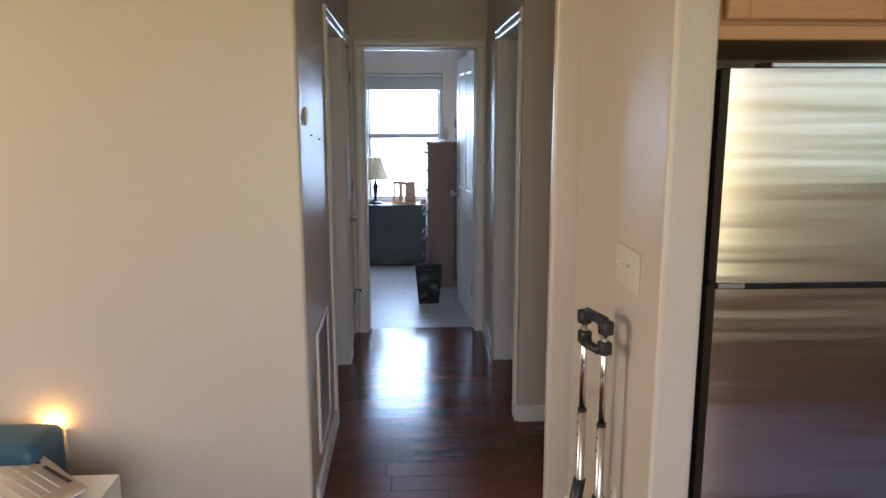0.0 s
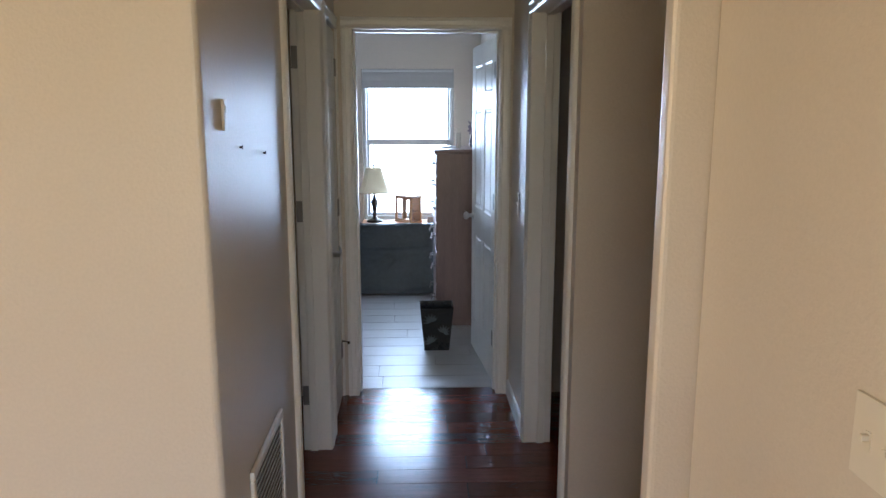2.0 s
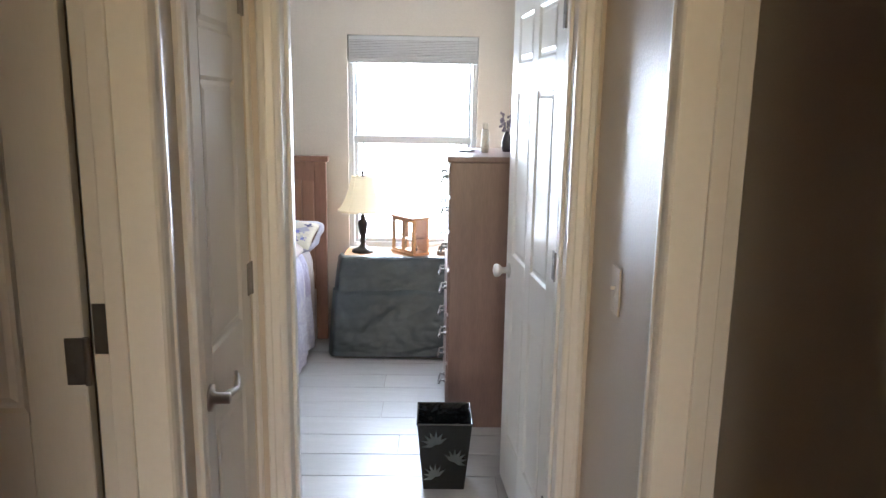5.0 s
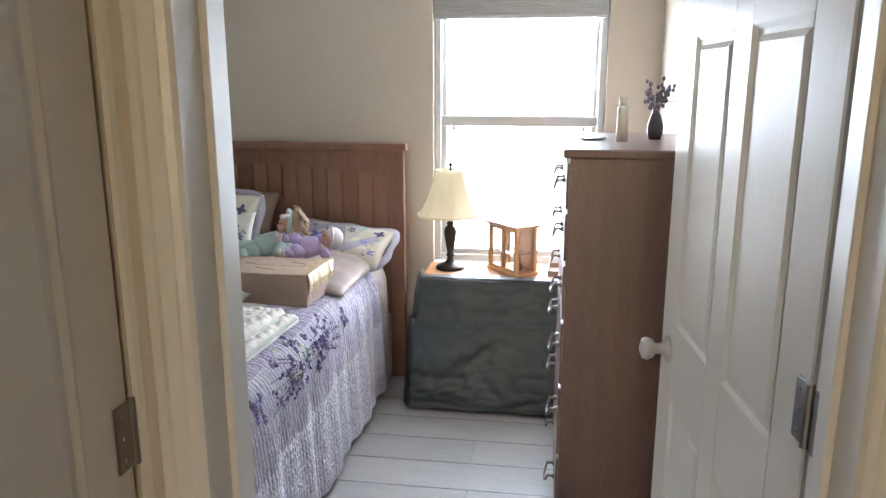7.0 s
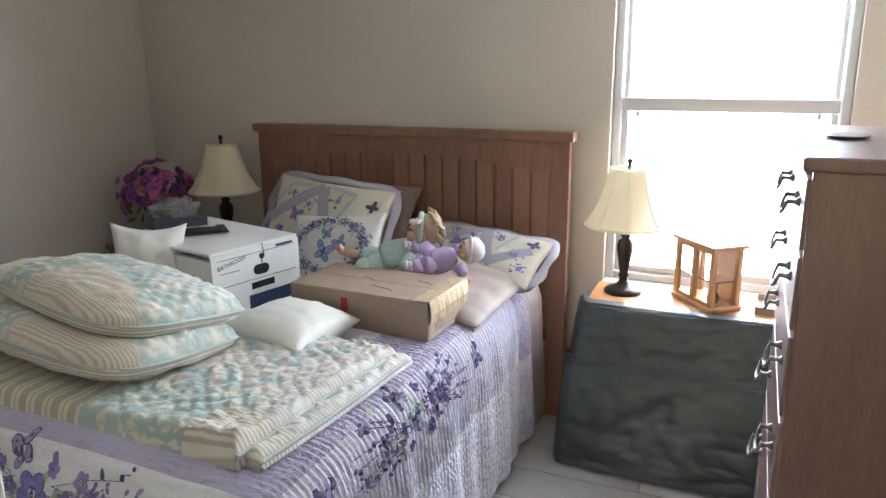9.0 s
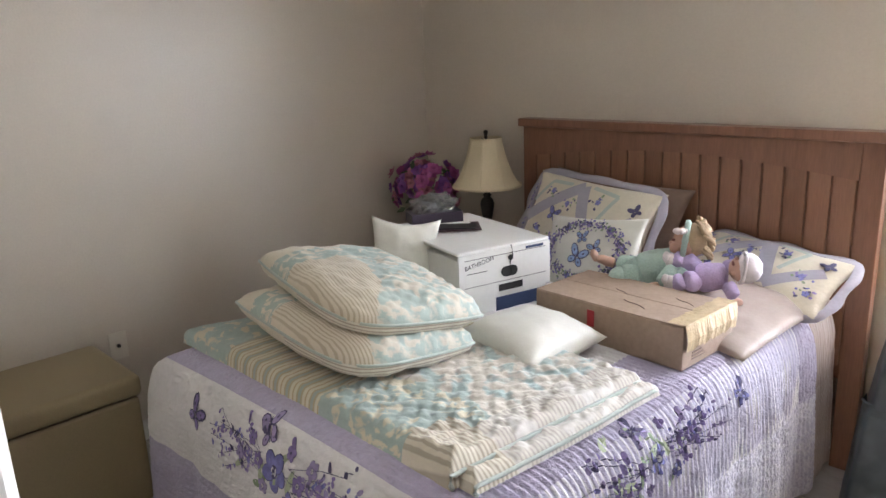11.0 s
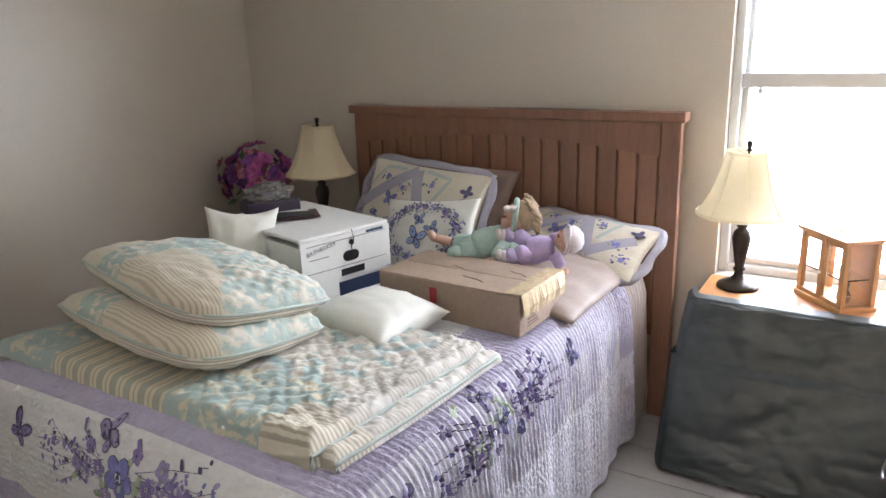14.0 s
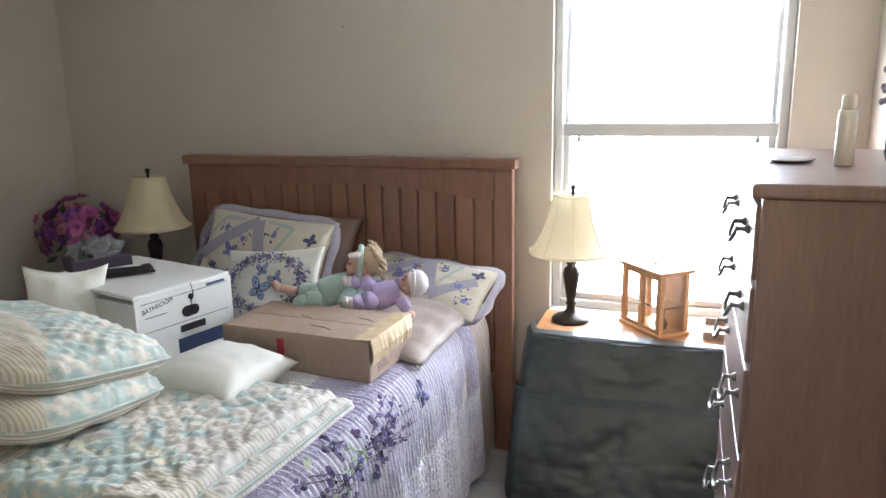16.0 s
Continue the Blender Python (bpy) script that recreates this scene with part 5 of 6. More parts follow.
# ---- tall dresser ----
dr = thing("dresser", pose(0.095, 1.275, 0), "tall dark brown wooden chest of drawers", "dresser")
dw, dd, dh = 0.44, 0.745, 1.345   # depth along x, length along y
part("side_panel", bx(0.012, dw, 0.012, 0.034, 0.0, dh - 0.028, 0.003, 1), WALNUT, dr)
part("side_panel", bx(0.012, dw, dd - 0.034, dd - 0.012, 0.0, dh - 0.028, 0.003, 1), WALNUT, dr)
part("back_panel", bx(dw - 0.012, dw, 0.034, dd - 0.034, 0.05, dh - 0.028), WALNUT, dr)
part("top_board", bx(-0.008, dw + 0.006, -0.006, dd + 0.006, dh - 0.028, dh, 0.008, 3), WALNUT, dr)
part("plinth", bx(0.020, dw - 0.012, 0.034, dd - 0.034, 0, 0.07), WALNUT, dr)
zs = [0.08, 0.33, 0.58, 0.80, 0.99, 1.155, 1.31]
PULL = mat("pewter_pull", (0.20, 0.19, 0.18), 0.28, 0.1, metal=1.0, bump=0)
for i, (za, zb) in enumerate(zip(zs, zs[1:])):
    parts_ = [(0.037, dd - 0.037)] if i < 4 else [(0.037, dd / 2 - 0.004), (dd / 2 + 0.004, dd - 0.037)]
    part("divider", bx(0.016, 0.04, 0.034, dd - 0.034, za - 0.008, za), WALNUT, dr)
    for ya, yb in parts_:
        dz = part("drawer", bx(0.004, 0.30, ya, yb, za + 0.003, zb - 0.012, 0.004, 2), WALNUT, dr)
        for yy in ((ya + 0.13, yb - 0.13) if i < 4 else ((ya + yb) / 2,)):
            zc = (za + zb) / 2
            bm = bmesh.new()
            for s_ in (-0.045, 0.045):
                lathe([(0.011, 0), (0.009, 0.005), (0.005, 0.010), (0.005, 0.022), (0.008, 0.026)], 10, True, Matrix.Translation((0.004, yy + s_, zc)) @ pose(0, 0, 0, 0, -90), bm)
            tube([(-0.020, yy - 0.045, zc), (-0.026, yy - 0.040, zc - 0.018), (-0.030, yy - 0.018, zc - 0.030), (-0.030, yy + 0.018, zc - 0.030), (-0.026, yy + 0.040, zc - 0.018), (-0.020, yy + 0.045, zc)], 0.0042, 8, bm)
            part("pull", bm, PULL, dz, "pewter bail drawer pull", True)
bt = thing("bottle", pose(0.285, 1.60, dh), "silver bottle with pale cap on the dresser", "bottle")
part("body", lathe([(0.017, 0), (0.019, 0.004), (0.019, 0.105), (0.017, 0.113), (0.013, 0.117)], 20), mat("pale_lotion_bottle", (0.66, 0.62, 0.54), 0.18, 0.05, metal=0.2, bump=0), bt, "", True)
part("cap", lathe([(0.013, 0.117), (0.014, 0.120), (0.014, 0.143), (0.011, 0.147)], 18), OUTLET, bt, "", True)
dish = thing("dish", pose(0.19, 1.665, dh), "small flat glass dish on the dresser", "dish")
part("plate", lathe([(0.03, 0), (0.05, 0.006), (0.052, 0.008), (0.03, 0.004)], 24), mat("pale_dish", (0.5, 0.5, 0.5), 0.15, bump=0), dish, "", True)
va = thing("vase", pose(0.405, 1.70, dh), "dark narrow vase with dried purple sprigs", "vase")
part("body", lathe([(0.020, 0), (0.026, 0.02), (0.028, 0.045), (0.020, 0.075), (0.011, 0.095), (0.014, 0.105)], 20), mat("dark_glaze", (0.08, 0.075, 0.085), 0.2, 0.2), va, "", True)
rg = random.Random(9)
DRIED = mat("dried_flowers", (0.19, 0.16, 0.20), 0.9, 0.3)
for k in range(9):
    ax, ay = rg.uniform(-0.05, 0.06), rg.uniform(-0.05, 0.05)
    top = rg.uniform(0.15, 0.20)
    bm = tube([(0, 0, 0.09), (ax * 0.3, ay * 0.3, 0.12), (ax * 0.7, ay * 0.7, top)], 0.0015, 5)
    for q in range(7):
        blob(bm, (ax * 0.7 + rg.gauss(0, 0.006), ay * 0.7 + rg.gauss(0, 0.006), top + rg.uniform(-0.05, 0.012)), (0.006, 0.006, 0.008), 0, (0, 0, 0), 6)
    part("sprig", bm, DRIED, va)
part("sprig", tube([(0, 0, 0.10), (0.03, -0.03, 0.13), (0.07, -0.07, 0.13), (0.10, -0.11, 0.12)], 0.0012, 5), DRIED, va)

# waste bin with leaf cut-outs
bn = thing("waste_bin", pose(0.085, 0.775, 0), "square black metal waste bin with leaf pattern", "bin")
BINM = mat("black_enamel", (0.012, 0.014, 0.015), 0.25, 0.1)
LEAFP = mat("grey_leaf_inlay", (0.13, 0.15, 0.15), 0.22, 0.15, metal=0.4)
b0, b1, bh = 0.085, 0.112, 0.30


def bin_side(u, v, lift, k):
    r = b0 + (b1 - b0) * v / bh
    p = Vector((u * r / b1, -r - lift, v))
    return Matrix.Rotation(k * math.pi / 2, 3, "Z") @ p


for k in range(4):
    bm = bmesh.new()
    q = [bm.verts.new(bin_side(u, v, 0, k)) for u, v in ((-b1, 0), (b1, 0), (b1, bh), (-b1, bh))]
    q2 = [bm.verts.new(bin_side(u, v, -0.003, k)) for u, v in ((-b1, 0), (b1, 0), (b1, bh), (-b1, bh))]
    bm.faces.new(q)
    bm.faces.new(q2[::-1])
    for i in range(4):
        bm.faces.new((q[i], q2[i], q2[(i + 1) % 4], q[(i + 1) % 4]))
    sd = part("side", bm, BINM, bn)
    bm = bmesh.new()
    for cu0, cv0 in ((-0.045, 0.06), (0.05, 0.13), (-0.04, 0.21)):
        for j in range(7):
            a = -1.4 + j * 0.46 + cu0 * 9
            L = 0.062
            pts = [(0, 0), (0.35, 0.16), (1, 0), (0.35, -0.16)]
            vs = []
            for x, y in pts:
                uu_, vv_ = cu0 + L * (x * math.sin(a) + y * math.cos(a)), cv0 + L * (x * math.cos(a) - y * math.sin(a))
                vs.append(bm.verts.new(bin_side(max(min(uu_, b1 * 0.95), -b1 * 0.95), max(min(vv_, bh * 0.96), 0.01), 0.0015 + 0.0002 * j, k)))
            bm.faces.new(vs)
    tagged(part("leaf_pattern", bm, LEAFP, sd, "greyish palm leaf pattern"), kind="stuff")
    part("rim", tube([bin_side(-b1, bh, 0, k), bin_side(b1, bh, 0, k)], 0.004, 8), BINM, bn)
part("bottom", bx(-b0, b0, -b0, b0, 0, 0.004), BINM, bn)

# ---- nightstand, flowers, ottoman, outlet ----
ns = thing("nightstand", pose(-2.86, 2.28, 0), "dark wooden nightstand in the corner behind bed", "nightstand")
part("body", bx(0.01, 0.63, 0.01, 0.42, 0.06, 0.645, 0.004, 1), CHERRY, ns)
part("top_board", bx(0, 0.64, 0, 0.43, 0.645, 0.67, 0.005, 2), CHERRY, ns)
part("plinth", bx(0.03, 0.61, 0.03, 0.40, 0, 0.06), CHERRY, ns)
part("drawer", bx(0.03, 0.61, 0.0, 0.012, 0.40, 0.62, 0.004, 1), CHERRY, ns)

fl = thing("flower_arrangement", pose(-2.66, 2.46, 0.67), "bunch of magenta and purple silk flowers in vase", "flowers")
part("vase", lathe([(0.045, 0), (0.06, 0.02), (0.065, 0.05), (0.045, 0.085), (0.05, 0.10)], 20), mat("dark_vase", (0.03, 0.03, 0.035), 0.2, 0.2), fl, "", True)
PETALS = [mat("magenta_petal", (0.40, 0.08, 0.26), 0.7, 0.3), mat("purple_petal", (0.24, 0.07, 0.32), 0.7, 0.3), mat("rose_petal", (0.46, 0.15, 0.22), 0.7, 0.3)]
STEM = mat("stem_green", (0.06, 0.10, 0.04), 0.7, 0.3)
rg = random.Random(31)
for k in range(96):
    while True:
        d = Vector((rg.gauss(0, 1), rg.gauss(0, 1), rg.gauss(0.15, 0.8))).normalized()
        if d.z > -0.55:
            break
    c = Vector((0, 0, 0.24)) + Vector((d.x * 0.185, d.y * 0.155, d.z * 0.15)) * rg.uniform(0.62, 1.08)
    r = rg.uniform(0.026, 0.044)
    q = d.to_track_quat("Z", "Y")
    bm = bmesh.new()
    for layer, (np_, tilt, sc) in enumerate(((6, 0.25, 1.0), (5, 0.75, 0.75), (3, 1.2, 0.5))):
        for i in range(np_):
            a = 6.28318 * i / np_ + layer * 0.5 + rg.uniform(-0.2, 0.2)
            ca, sa = math.cos(a), math.sin(a)
            ln, wd = r * sc * rg.uniform(0.85, 1.15), r * sc * 0.42

            def pt(l, w, z):
                return c + q @ Vector((ca * l - sa * w, sa * l + ca * w, z))
            v = [bm.verts.new(pt(0, 0, 0)), bm.verts.new(pt(ln * 0.55 * math.cos(tilt), wd, ln * 0.5 * math.sin(tilt))), bm.verts.new(pt(ln * math.cos(tilt), 0, ln * math.sin(tilt) * 0.9)),
                 bm.verts.new(pt(ln * 0.55 * math.cos(tilt), -wd, ln * 0.5 * math.sin(tilt)))]
            bm.faces.new((v[0], v[1], v[2]))
            bm.faces.new((v[0], v[2], v[3]))
    part("blossom", bm, PETALS[rg.choice((0, 0, 0, 1, 1, 2))], fl)
for k in range(22):
    d = Vector((rg.gauss(0, 1), rg.gauss(0, 1), rg.gauss(0, 0.7))).normalized()
    c = Vector((0, 0, 0.23)) + Vector((d.x * 0.18, d.y * 0.16, d.z * 0.14)) * rg.uniform(0.6, 1.05)
    q = d.to_track_quat("Z", "Y") @ Euler((rg.uniform(-0.8, 0.8), rg.uniform(-0.8, 0.8), rg.uniform(0, 6))).to_quaternion()
    bm = bmesh.new()
    v = [bm.verts.new(c + q @ Vector(p)) for p in ((0, 0, 0), (0.014, 0, 0.025), (0, 0.004, 0.06), (-0.014, 0, 0.025))]
    bm.faces.new(v)
    part("leaf", bm, STEM, fl)
for k in range(10):
    a = k * 0.63
    part("stem", tube([(0, 0, 0.06), (0.03 * math.cos(a), 0.03 * math.sin(a), 0.12), (0.10 * math.cos(a), 0.08 * math.sin(a), 0.23)], 0.002, 5), STEM, fl)

OTT = mat("tan_vinyl", (0.31, 0.245, 0.14), 0.45, 0.08, 3, 160, 0.2)
ot = thing("storage_ottoman", pose(-2.90, 0.22, 0, 0, 0, 0), "tan upholstered storage ottoman with padded lid", "ottoman")
part("body", bx(0.012, 0.435, 0.012, 0.618, 0.01, 0.415, 0.014, 3), OTT, ot, "", True)
part("lid", bx(0, 0.447, 0, 0.630, 0.420, 0.500, 0.026, 4), OTT, ot, "padded tan lid", True)
for x in (0.05, 0.40):
    for y in (0.06, 0.57):
        part("foot", lathe([(0.014, 0), (0.016, 0.012)], 10, True, Matrix.Translation((x, y, 0))), BLACKP, ot)


def wall_plate(name, m, w, h, label, category, slots):
    """A cover plate, flat in x and z, facing -y."""
    ob = thing(name, m, label, category)
    part("plate", bx(-w / 2, w / 2, -0.006, 0, -h / 2, h / 2, 0.003, 2), OUTLET, ob)
    for kind, x, z in slots:
        if kind == "toggle":
            part("toggle_slot", bx(x - 0.006, x + 0.006, -0.0075, -0.0055, z - 0.013, z + 0.013), OUTLET, ob)
            part("toggle", bx(x - 0.004, x + 0.004, -0.018, -0.006, z + 0.001, z + 0.010, 0.001, 1), OUTLET, ob)
        elif kind == "rocker":
            part("rocker", bx(x - 0.016, x + 0.016, -0.010, -0.005, z - 0.033, z + 0.033, 0.002, 1), OUTLET, ob)
        elif kind == "jack":
            part("jack", lathe([(0.008, 0), (0.007, 0.008)], 12, True, Matrix.Translation((x, -0.006, z)) @ pose(0, 0, 0, 90)), BRONZE, ob)
        else:
            rc = part("receptacle", bx(x - 0.017, x + 0.017, -0.0085, -0.0055, z - 0.014, z + 0.014, 0.003, 1), OUTLET, ob)
            # slots are not cut; black blocks stand for their inner shade
            for dx in (-0.006, 0.006):
                part("slot_shade", bx(x + dx - 0.001, x + dx + 0.001, -0.0095, -0.0084, z - 0.002, z + 0.007), BLACKP, rc)
            part("slot_shade", bx(x - 0.002, x + 0.002, -0.0095, -0.0084, z - 0.010, z - 0.006), BLACKP, rc)
    for z in (-h / 2 + 0.012, h / 2 - 0.012) if h > 0.08 else ():
        part("screw", lathe([(0.003, 0), (0.0025, 0.001)], 8, True, Matrix.Translation((0, -0.006, z)) @ pose(0, 0, 0, 90)), OUTLET, ob)
    return ob


wall_plate("cable_plate", pose(BL + 0.001, 0.955, 0.445, 0, 0, 90), 0.072, 0.115, "ivory cable jack plate low on bedroom wall", "wall plate", [("jack", 0, 0.0)])
wall_plate("light_switch", pose(HR - 0.001, -0.385, 1.14, 0, 0, -90), 0.072, 0.117, "ivory single light switch on hall wall", "light switch", [("toggle", 0, 0)])
wall_plate("light_switch", pose(0.534, -3.29, 1.165, 0, 0, -90), 0.21, 0.117, "ivory four-gang switch plate beside the kitchen", "light switch", [("toggle", x, 0) for x in (-0.069, -0.023, 0.023, 0.069)])
wall_plate("outlet", pose(0.534, -3.25, 0.42, 0, 0, -90), 0.072, 0.117, "ivory wall outlet behind the luggage cart", "outlet", [("outlet", 0, 0.02), ("outlet", 0, -0.02)])
wall_plate("outlet", pose(-1.437, NY - 0.001, 0.355), 0.078, 0.125, "ivory wall outlet holding a glowing night light", "outlet", [("outlet", 0, 0.02), ("outlet", 0, -0.02)])
th = thing("thermostat", pose(HL + 0.001, -2.475, 1.588, 0, 0, 90), "small white thermostat box on hall wall", "thermostat")
part("case", bx(-0.015, 0.015, -0.007, 0, -0.034, 0.034, 0.0025, 2), OUTLET, th)
part("slider", bx(-0.003, 0.003, -0.0088, -0.0065, 0.005, 0.02, 0.0008, 1), OUTLET, th)
for y, z in ((-2.33, 1.512), (-2.06, 1.486)):
    nail = thing("nail", pose(HL, y, z), "small dark nail sticking out of hall wall", "nail", "nails in the wall")
    part("shank", tube([(-0.005, 0, 0), (0.006, 0, 0.001)], 0.0025, 6), BRONZE, nail)
    part("head", lathe([(0.005, 0), (0.005, 0.0015)], 8, True, Matrix.Translation((0.006, 0, 0.001)) @ pose(0, 0, 0, 0, 90)), BRONZE, nail)

nail = thing("nail", pose(-1.42, BY1, 1.775, 0, 0, -90), "small dark nail in wall above the headboard", "nail", "nails in the wall")
part("shank", tube([(-0.005, 0, 0), (0.010, 0, 0.002)], 0.0022, 6), BRONZE, nail)
# return-air grille low on the hall's west wall
vg = thing("air_grille", pose(HL + 0.001, -2.20, 0.175, 0, 0, 90), "white metal return-air grille low on hall wall", "air grille")
gw, gh = 0.41, 0.54
for a in ((-gw / 2, gw / 2, 0, 0.025), (-gw / 2, gw / 2, gh - 0.025, gh), (-gw / 2, -gw / 2 + 0.025, 0.025, gh - 0.025), (gw / 2 - 0.025, gw / 2, 0.025, gh - 0.025)):
    part("frame", bx(a[0], a[1], -0.012, 0, a[2], a[3], 0.003, 1), TRIM, vg)
# backing sheet lightened to grey, haze over the gaps put into its colour
part("backing", bx(-gw / 2 + 0.02, gw / 2 - 0.02, -0.002, 0, 0.02, gh - 0.02), mat("haze_grey_backing", (0.28, 0.27, 0.25), 0.6), vg)
for i in range(24):
    z = 0.034 + i * 0.0204
    part("louvre", prism([(0, -0.002), (0.012, -0.010), (0.0135, -0.009), (0.0015, -0.001)], gw - 0.05, frame_matrix(Vector((-gw / 2 + 0.025, 0, z)), Vector((0, 0, 1)), Vector((0, 1, 0)), Vector((1, 0, 0)))), TRIM, vg)

# ---- kitchen corner at the start ----
fg = thing("refrigerator", pose(0.690, -3.53, 0), "stainless steel top-freezer refrigerator with black sides", "refrigerator")
part("cabinet", bx(0.004, 0.76, 0.062, 0.71, 0.03, 1.71, 0.006, 1), BLACKP, fg, "black painted cabinet")


def fridge_door(name, z0, z1):
    bm = bmesh.new()
    n = 40
    rows = []
    for i in range(n + 1):
        a = i / n
        x = 0.76 * a
        y = 0.010 * (2 * a - 1) ** 6
        rows.append([bm.verts.new((x, y, z0)), bm.verts.new((x, y, z1)), bm.verts.new((x, 0.060, z1)), bm.verts.new((x, 0.060, z0))])
    for a, b in zip(rows, rows[1:]):
        for k in range(4):
            f = bm.faces.new((a[k], b[k], b[(k + 1) % 4], a[(k + 1) % 4]))
            f.smooth = False
    bm.faces.new(rows[0])
    bm.faces.new(rows[-1][::-1])
    bmesh.ops.recalc_face_normals(bm, faces=bm.faces)
    return part(name, bm, STEEL, fg, "brushed stainless steel door")


frz = fridge_door("freezer_door", 1.172, 1.705)
low = fridge_door("fridge_door", 0.10, 1.155)
for dr_, za, zb in ((frz, 1.20, 1.60), (low, 0.55, 1.10)):
    part("handle", tube([(0.70, 0.0, za), (0.70, -0.045, za + 0.03), (0.70, -0.045, zb - 0.03), (0.70, 0.0, zb)], 0.012, 10), STEEL, dr_, "", True)
part("hinge_cover", bx(0.004, 0.075, 0.004, 0.05, 1.156, 1.171, 0.002, 1), NICKEL, fg)
part("top_hinge", bx(0.10, 0.40, 0.008, 0.10, 1.706, 1.722, 0.004, 1), NICKEL, fg)
part("plug", lathe([(0.006, 0), (0.005, 0.002)], 12, True, Matrix.Translation((0.015, 0.012, 0.79)) @ pose(0, 0, 0, 90)), BROWNC, low)
part("toe_grille", bx(0.02, 0.74, 0.03, 0.06, 0.02, 0.09), BLACKP, fg)

kc = thing("wall_cabinet", pose(0.66, -3.50, 1.775), "honey maple kitchen cabinet above the refrigerator", "cabinet")
part("body", bx(0, 0.92, 0.02, 0.70, 0, 0.66), OAK, kc)
part("bottom_rail", bx(-0.005, 0.925, 0.0, 0.02, 0.0, 0.035, 0.003, 1), OAK, kc)
for x0 in (0.012, 0.468):
    dk = part("door", bx(x0, x0 + 0.44, -0.012, 0.0, 0.045, 0.65, 0.003, 1), OAK, kc)
    for a in ((x0, x0 + 0.055, 0.045, 0.65), (x0 + 0.385, x0 + 0.44, 0.045, 0.65), (x0 + 0.055, x0 + 0.385, 0.045, 0.10), (x0 + 0.055, x0 + 0.385, 0.595, 0.65)):
        part("frame_piece", bx(a[0], a[1], -0.021, -0.012, a[2], a[3], 0.004, 1), OAK, dk)
    part("raised_panel", bx(x0 + 0.075, x0 + 0.365, -0.019, -0.012, 0.12, 0.575, 0.006, 1), OAK, dk)
    hx = x0 + (0.415 if x0 < 0.1 else 0.03)
    part("handle", tube([(hx, -0.021, 0.075), (hx, -0.045, 0.085), (hx, -0.05, 0.12), (hx, -0.045, 0.155), (hx, -0.021, 0.165)], 0.005, 8), BRONZE, dk, "dark arched cabinet handle", True)

# folding luggage cart leaning by the partition
ct = thing("luggage_cart", pose(0.450, -3.265, 0, 0, 0, -75), "folding luggage cart with black telescopic handle", "luggage cart")
for x in (-0.058, 0.058):
    part("lower_tube", tube([(x, 0, 0.09), (x, 0, 0.70)], 0.013, 12), NICKEL, ct, "", True)
    part("upper_tube", tube([(x, 0, 0.70), (x, 0, 1.00)], 0.0095, 12), CHROME, ct, "", True)
    part("collar", lathe([(0.0145, 0.695), (0.0145, 0.705)], 12, True, Matrix.Translation((x, 0, 0))), BLACKP, ct)
    part("sleeve", bx(x - 0.017, x + 0.017, -0.017, 0.017, 0.915, 0.955, 0.006, 2), BLACKP, ct, "", True)
    for z in (0.55, 0.62, 0.66, 0.69):
        # black disc on the tube, the shade of an uncut pin hole
        part("pin_hole_shade", lathe([(0.004, 0), (0.004, 0.001)], 8, True, Matrix.Translation((x, -0.0128, z)) @ pose(0, 0, 0, 90)), BLACKP, ct)
    part("lower_clamp", tube([(x, 0, 0.47), (x, -0.01, 0.41), (x * 0.7, -0.03, 0.37)], 0.020, 10), BLACKP, ct, "", True)
    part("wheel", lathe([(0.05, -0.012), (0.07, -0.010), (0.07, 0.010), (0.05, 0.012)], 20, True, Matrix.Translation((x * 2.0, 0.03, 0.07)) @ pose(0, 0, 0, 0, 90)), BLACKP, ct)
part("cross_bar", tube([(-0.058, 0, 0.935), (-0.04, -0.012, 0.925), (0.04, -0.012, 0.925), (0.058, 0, 0.935)], 0.014, 10), BLACKP, ct, "", True)
part("grip", tube([(-0.062, 0, 1.0), (-0.05, 0, 1.012), (0.05, 0, 1.012), (0.062, 0, 1.0)], 0.016, 12), BLACKP, ct, "black plastic grip", True)
for x in (-0.062, 0.062):
    part("grip_end", bx(x - 0.018, x + 0.018, -0.018, 0.018, 0.975, 1.018, 0.008, 2), BLACKP, ct, "", True)
part("platform", bx(-0.14, 0.14, -0.26, -0.01, 0.02, 0.045, 0.006, 2), BLACKP, ct)
part("axle", tube([(-0.14, 0.03, 0.07), (0.14, 0.03, 0.07)], 0.006, 8), NICKEL, ct)
part("bracket", bx(-0.07, 0.07, -0.015, 0.03, 0.04, 0.10), BLACKP, ct)

# night light, blue bag, carton and newspaper by the wall
nl = thing("night_light", pose(-1.448, NY - 0.008, 0.385), "glowing amber plug-in night light", "night light")
GLOW = bpy.data.materials.new("amber_bulb")
GLOW.use_nodes = True
g = GLOW.node_tree.nodes["Principled BSDF"]
g.inputs["Emission Color"].default_value = (1.0, 0.42, 0.08, 1)
g.inputs["Emission Strength"].default_value = 9.0
part("plug_body", bx(-0.022, 0.022, -0.03, 0.0, -0.025, 0.015, 0.006, 2), OUTLET, nl)
part("bulb", lathe([(0.012, 0.012), (0.024, 0.030), (0.028, 0.052), (0.024, 0.074), (0.010, 0.086)], 18, True, Matrix.Translation((0, -0.030, 0))), GLOW, nl, "glowing amber bulb", True)
for x in (-0.038, 0.038):
    part("shield", bx(x - 0.002, x + 0.002, -0.05, -0.002, 0.0, 0.045), OUTLET, nl)

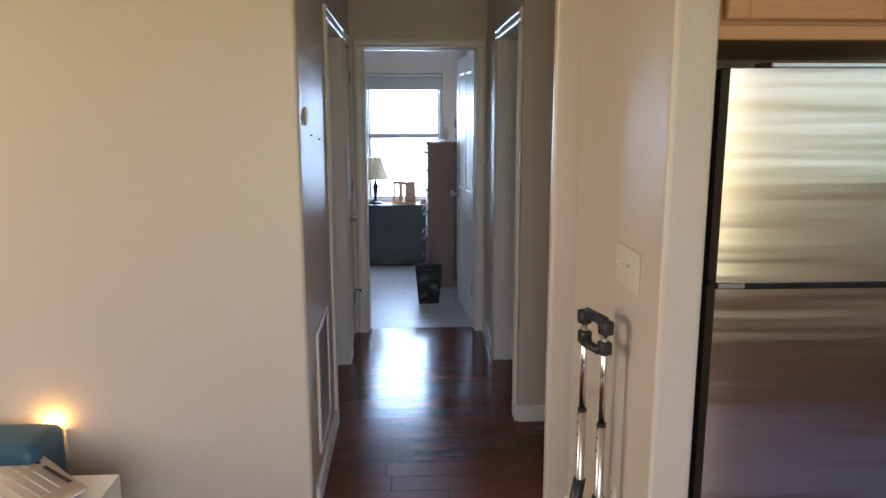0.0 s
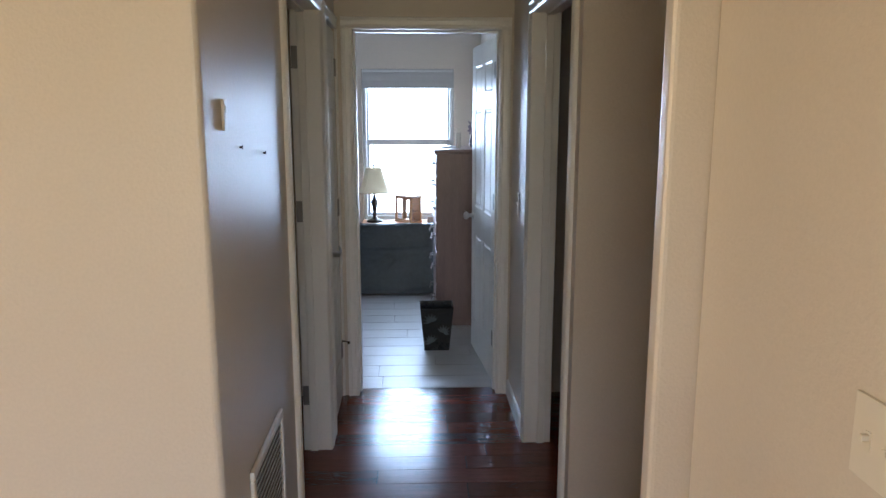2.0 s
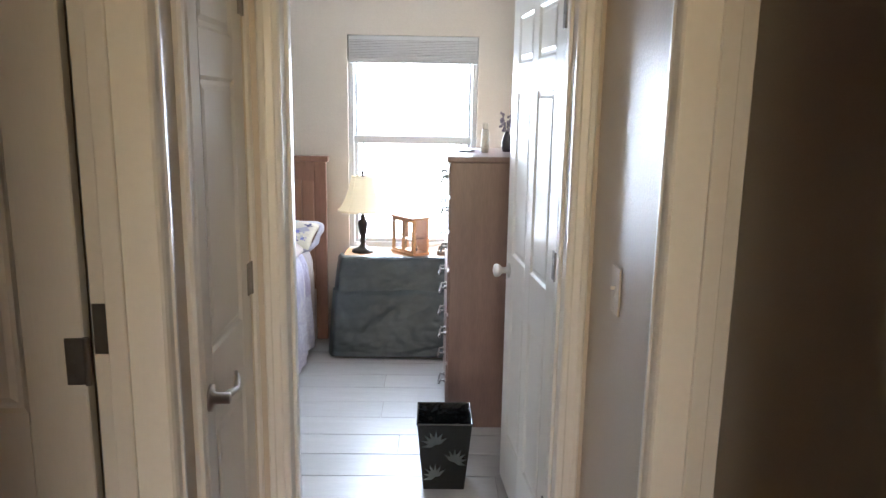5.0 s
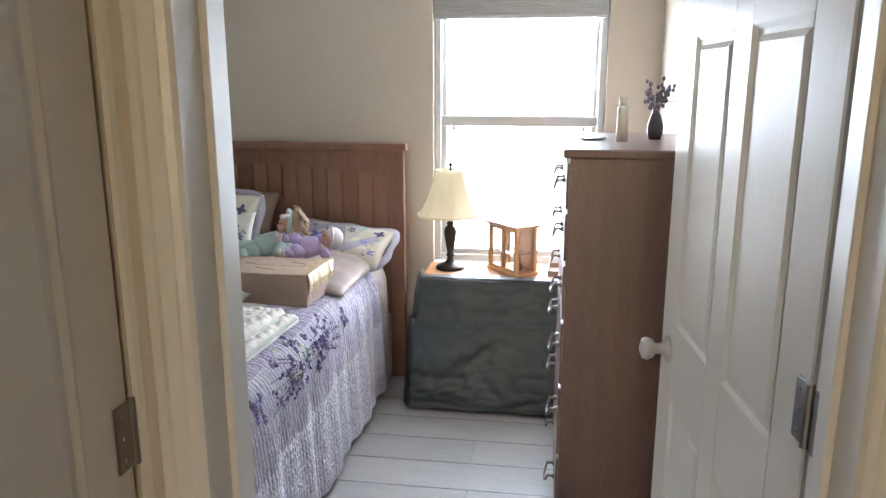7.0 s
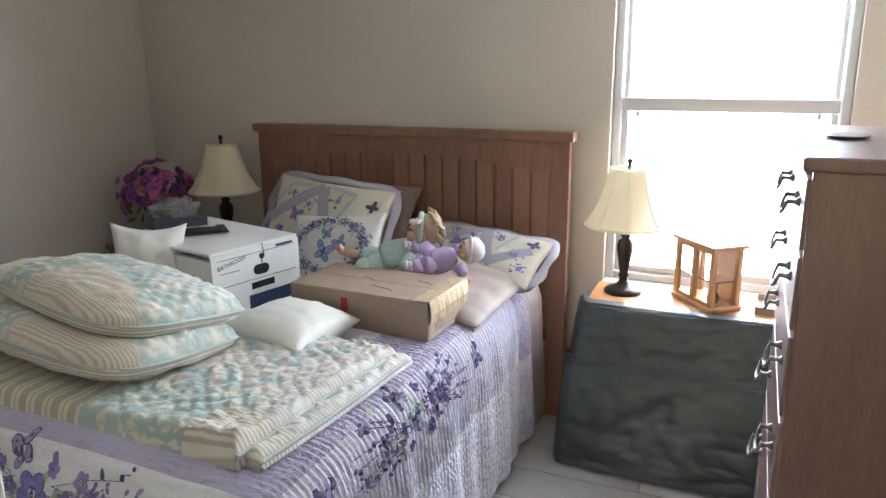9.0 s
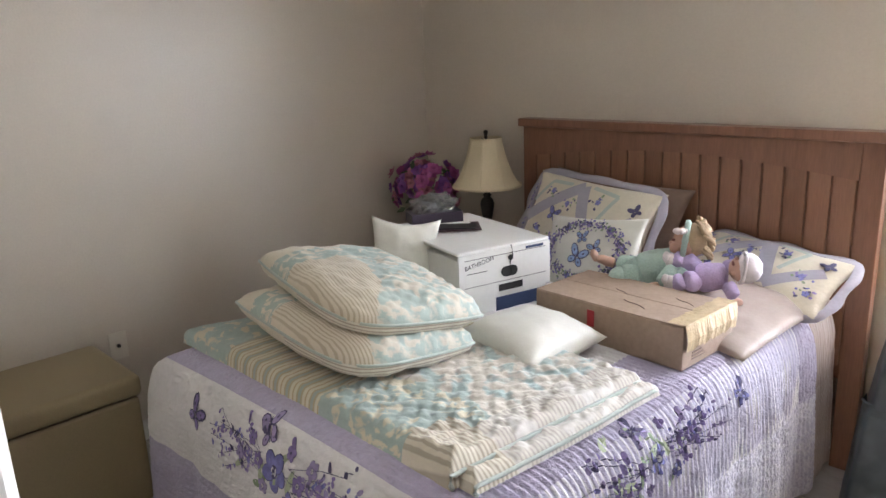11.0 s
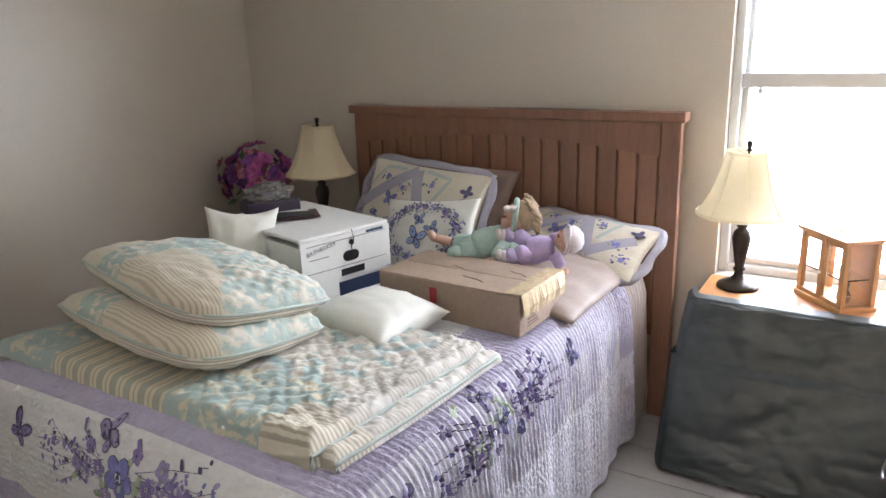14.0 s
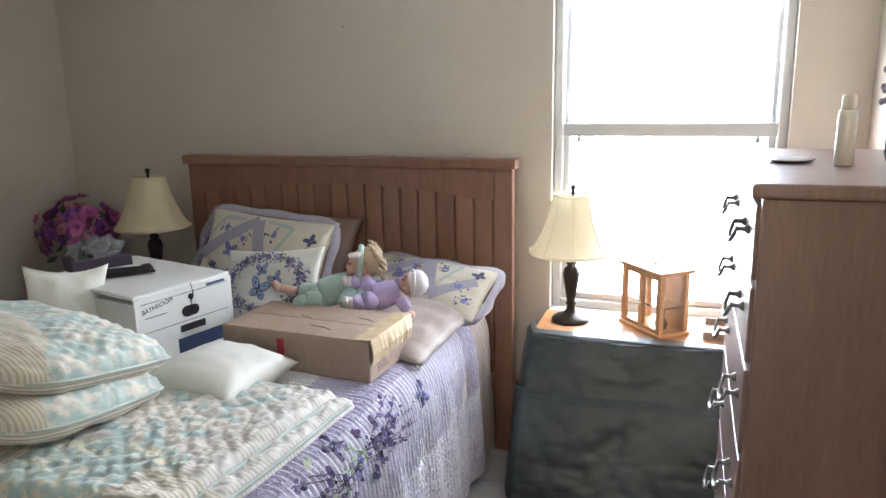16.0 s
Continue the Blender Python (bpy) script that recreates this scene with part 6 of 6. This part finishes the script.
BLUEV = mat("dark_blue_vinyl", (0.025, 0.085, 0.14), 0.4, 0.15, 4, 90, 0.3)
bg = thing("travel_bag", pose(-1.69, -2.79, 0), "dark blue travel bag standing against the wall", "bag")
part("body", bx(-0.36, 0.31, -0.12, 0.12, 0, 0.475, 0.055, 4), BLUEV, bg, "", True)
part("pocket", bx(-0.30, 0.23, -0.14, -0.10, 0.05, 0.35, 0.02, 3), BLUEV, bg, "", True)
part("zip", tube([(-0.33, -0.121, 0.405), (0.0, -0.121, 0.41), (0.25, -0.121, 0.405)], 0.004, 6), BLACKP, bg)
wb = thing("carton", pose(-1.36, -3.03, 0), "open white cardboard carton on the floor", "box")
for a in ((-0.24, 0.24, -0.16, -0.156), (-0.24, 0.24, 0.156, 0.16), (-0.24, -0.236, -0.156, 0.156), (0.236, 0.24, -0.156, 0.156)):
    part("side", bx(a[0], a[1], a[2], a[3], 0, 0.345), WHITECARD, wb)
part("bottom", bx(-0.236, 0.236, -0.156, 0.156, 0, 0.004), WHITECARD, wb)
part("flap", bx(-0.02, 0.24, -0.155, 0.16, 0.345, 0.349), WHITECARD, wb)
np_ = thing("newspaper", pose(-1.44, -3.02, 0.385, 5, 4, -36), "folded newspaper lying across the carton", "newspaper")
PAPER = mat("newsprint", (0.60, 0.52, 0.46), 0.8, 0.06, 6, 60, 0.1)
bm = bmesh.new()
n = 18
ra = []
for i in range(n + 1):
    a = i / n
    ra.append([bm.verts.new((-0.21 + 0.42 * a, y, 0.012 * math.sin(a * 5) + dz)) for y, dz in ((-0.17, 0.0), (0.17, 0.004), (0.17, -0.006), (-0.17, -0.010))])
for a, b in zip(ra, ra[1:]):
    for k in range(4):
        bm.faces.new((a[k], b[k], b[(k + 1) % 4], a[(k + 1) % 4]))
bm.faces.new(ra[0][::-1])
bm.faces.new(ra[-1])
sheet_ = part("sheet", bm, PAPER, np_, "", True)
for k in range(16):
    x = -0.18 + (k % 2) * 0.19
    y = 0.13 - (k // 2) * 0.032
    part("printed_bar", bx(x, x + 0.16, y, y + (0.006 if k > 1 else 0.014), 0.014, 0.0155), GREYP if k > 1 else INK, sheet_)
part("printed_picture", bx(-0.19, -0.12, -0.14, -0.06, 0.014, 0.0158), mat("green_print", (0.28, 0.33, 0.10), 0.8), sheet_)

# ---- floor planks, last ----


def plank_mesh(name, L, W, material):
    bm = bx(0, L, 0, W, -0.008, 0.0, 0.0)
    top = [e for e in bm.edges if all(v.co.z > -0.001 for v in e.verts)]
    bmesh.ops.bevel(bm, geom=top, offset=0.0012, segments=1, affect="EDGES")
    me = bpy.data.meshes.new(name)
    bm.to_mesh(me)
    bm.free()
    me.materials.append(material)
    return me


def lay(name, floor, material, x0, x1, y0, y1, L, W, gap, seed):
    """Rows of planks along x; whole ones share a mesh, cut ones have their own."""
    rg = random.Random(seed)
    whole = plank_mesh(name, L - gap, W - gap, material)
    y = y0
    while y < y1 - 0.01:
        wd = min(W, y1 - y)
        x = x0 - rg.uniform(0.05, 0.95) * L
        while x < x1 - 0.01:
            a, b = max(x, x0), min(x + L, x1)
            if b - a > 0.02:
                full = abs(b - a - L) < 1e-6 and abs(wd - W) < 1e-6
                ob = new(name, whole if full else plank_mesh(name, b - a - gap, wd - gap, material))
                ob.parent, ob.location = floor, (a, y, 0)
            x += L
        y += W


lay("plank", floor_hall, LAMINATE, -0.60, 0.62, -4.19, -0.006, 0.92, 0.127, 0.0012, 5)
lay("tile", floor_bedroom, TILE, BL, BR, 0.0, BY1, 1.20, 0.20, 0.004, 6)
bm = bmesh.new()
for x0, x1, y0, y1 in ((-4.0, 5.4, -7.2, -4.19), (-4.0, -0.60, -4.19, -0.006), (0.62, 5.4, -4.19, -0.006)):
    y = y0
    while y < y1 - 0.02:
        add_box(bm, x0, x1, y, min(y + 0.127, y1) - 0.0012, -0.008, 0.0)
        y += 0.127
tagged(part("plank_rows", bm, LAMINATE, floor_hall, "dark cherry laminate beyond the hall"), kind="stuff")
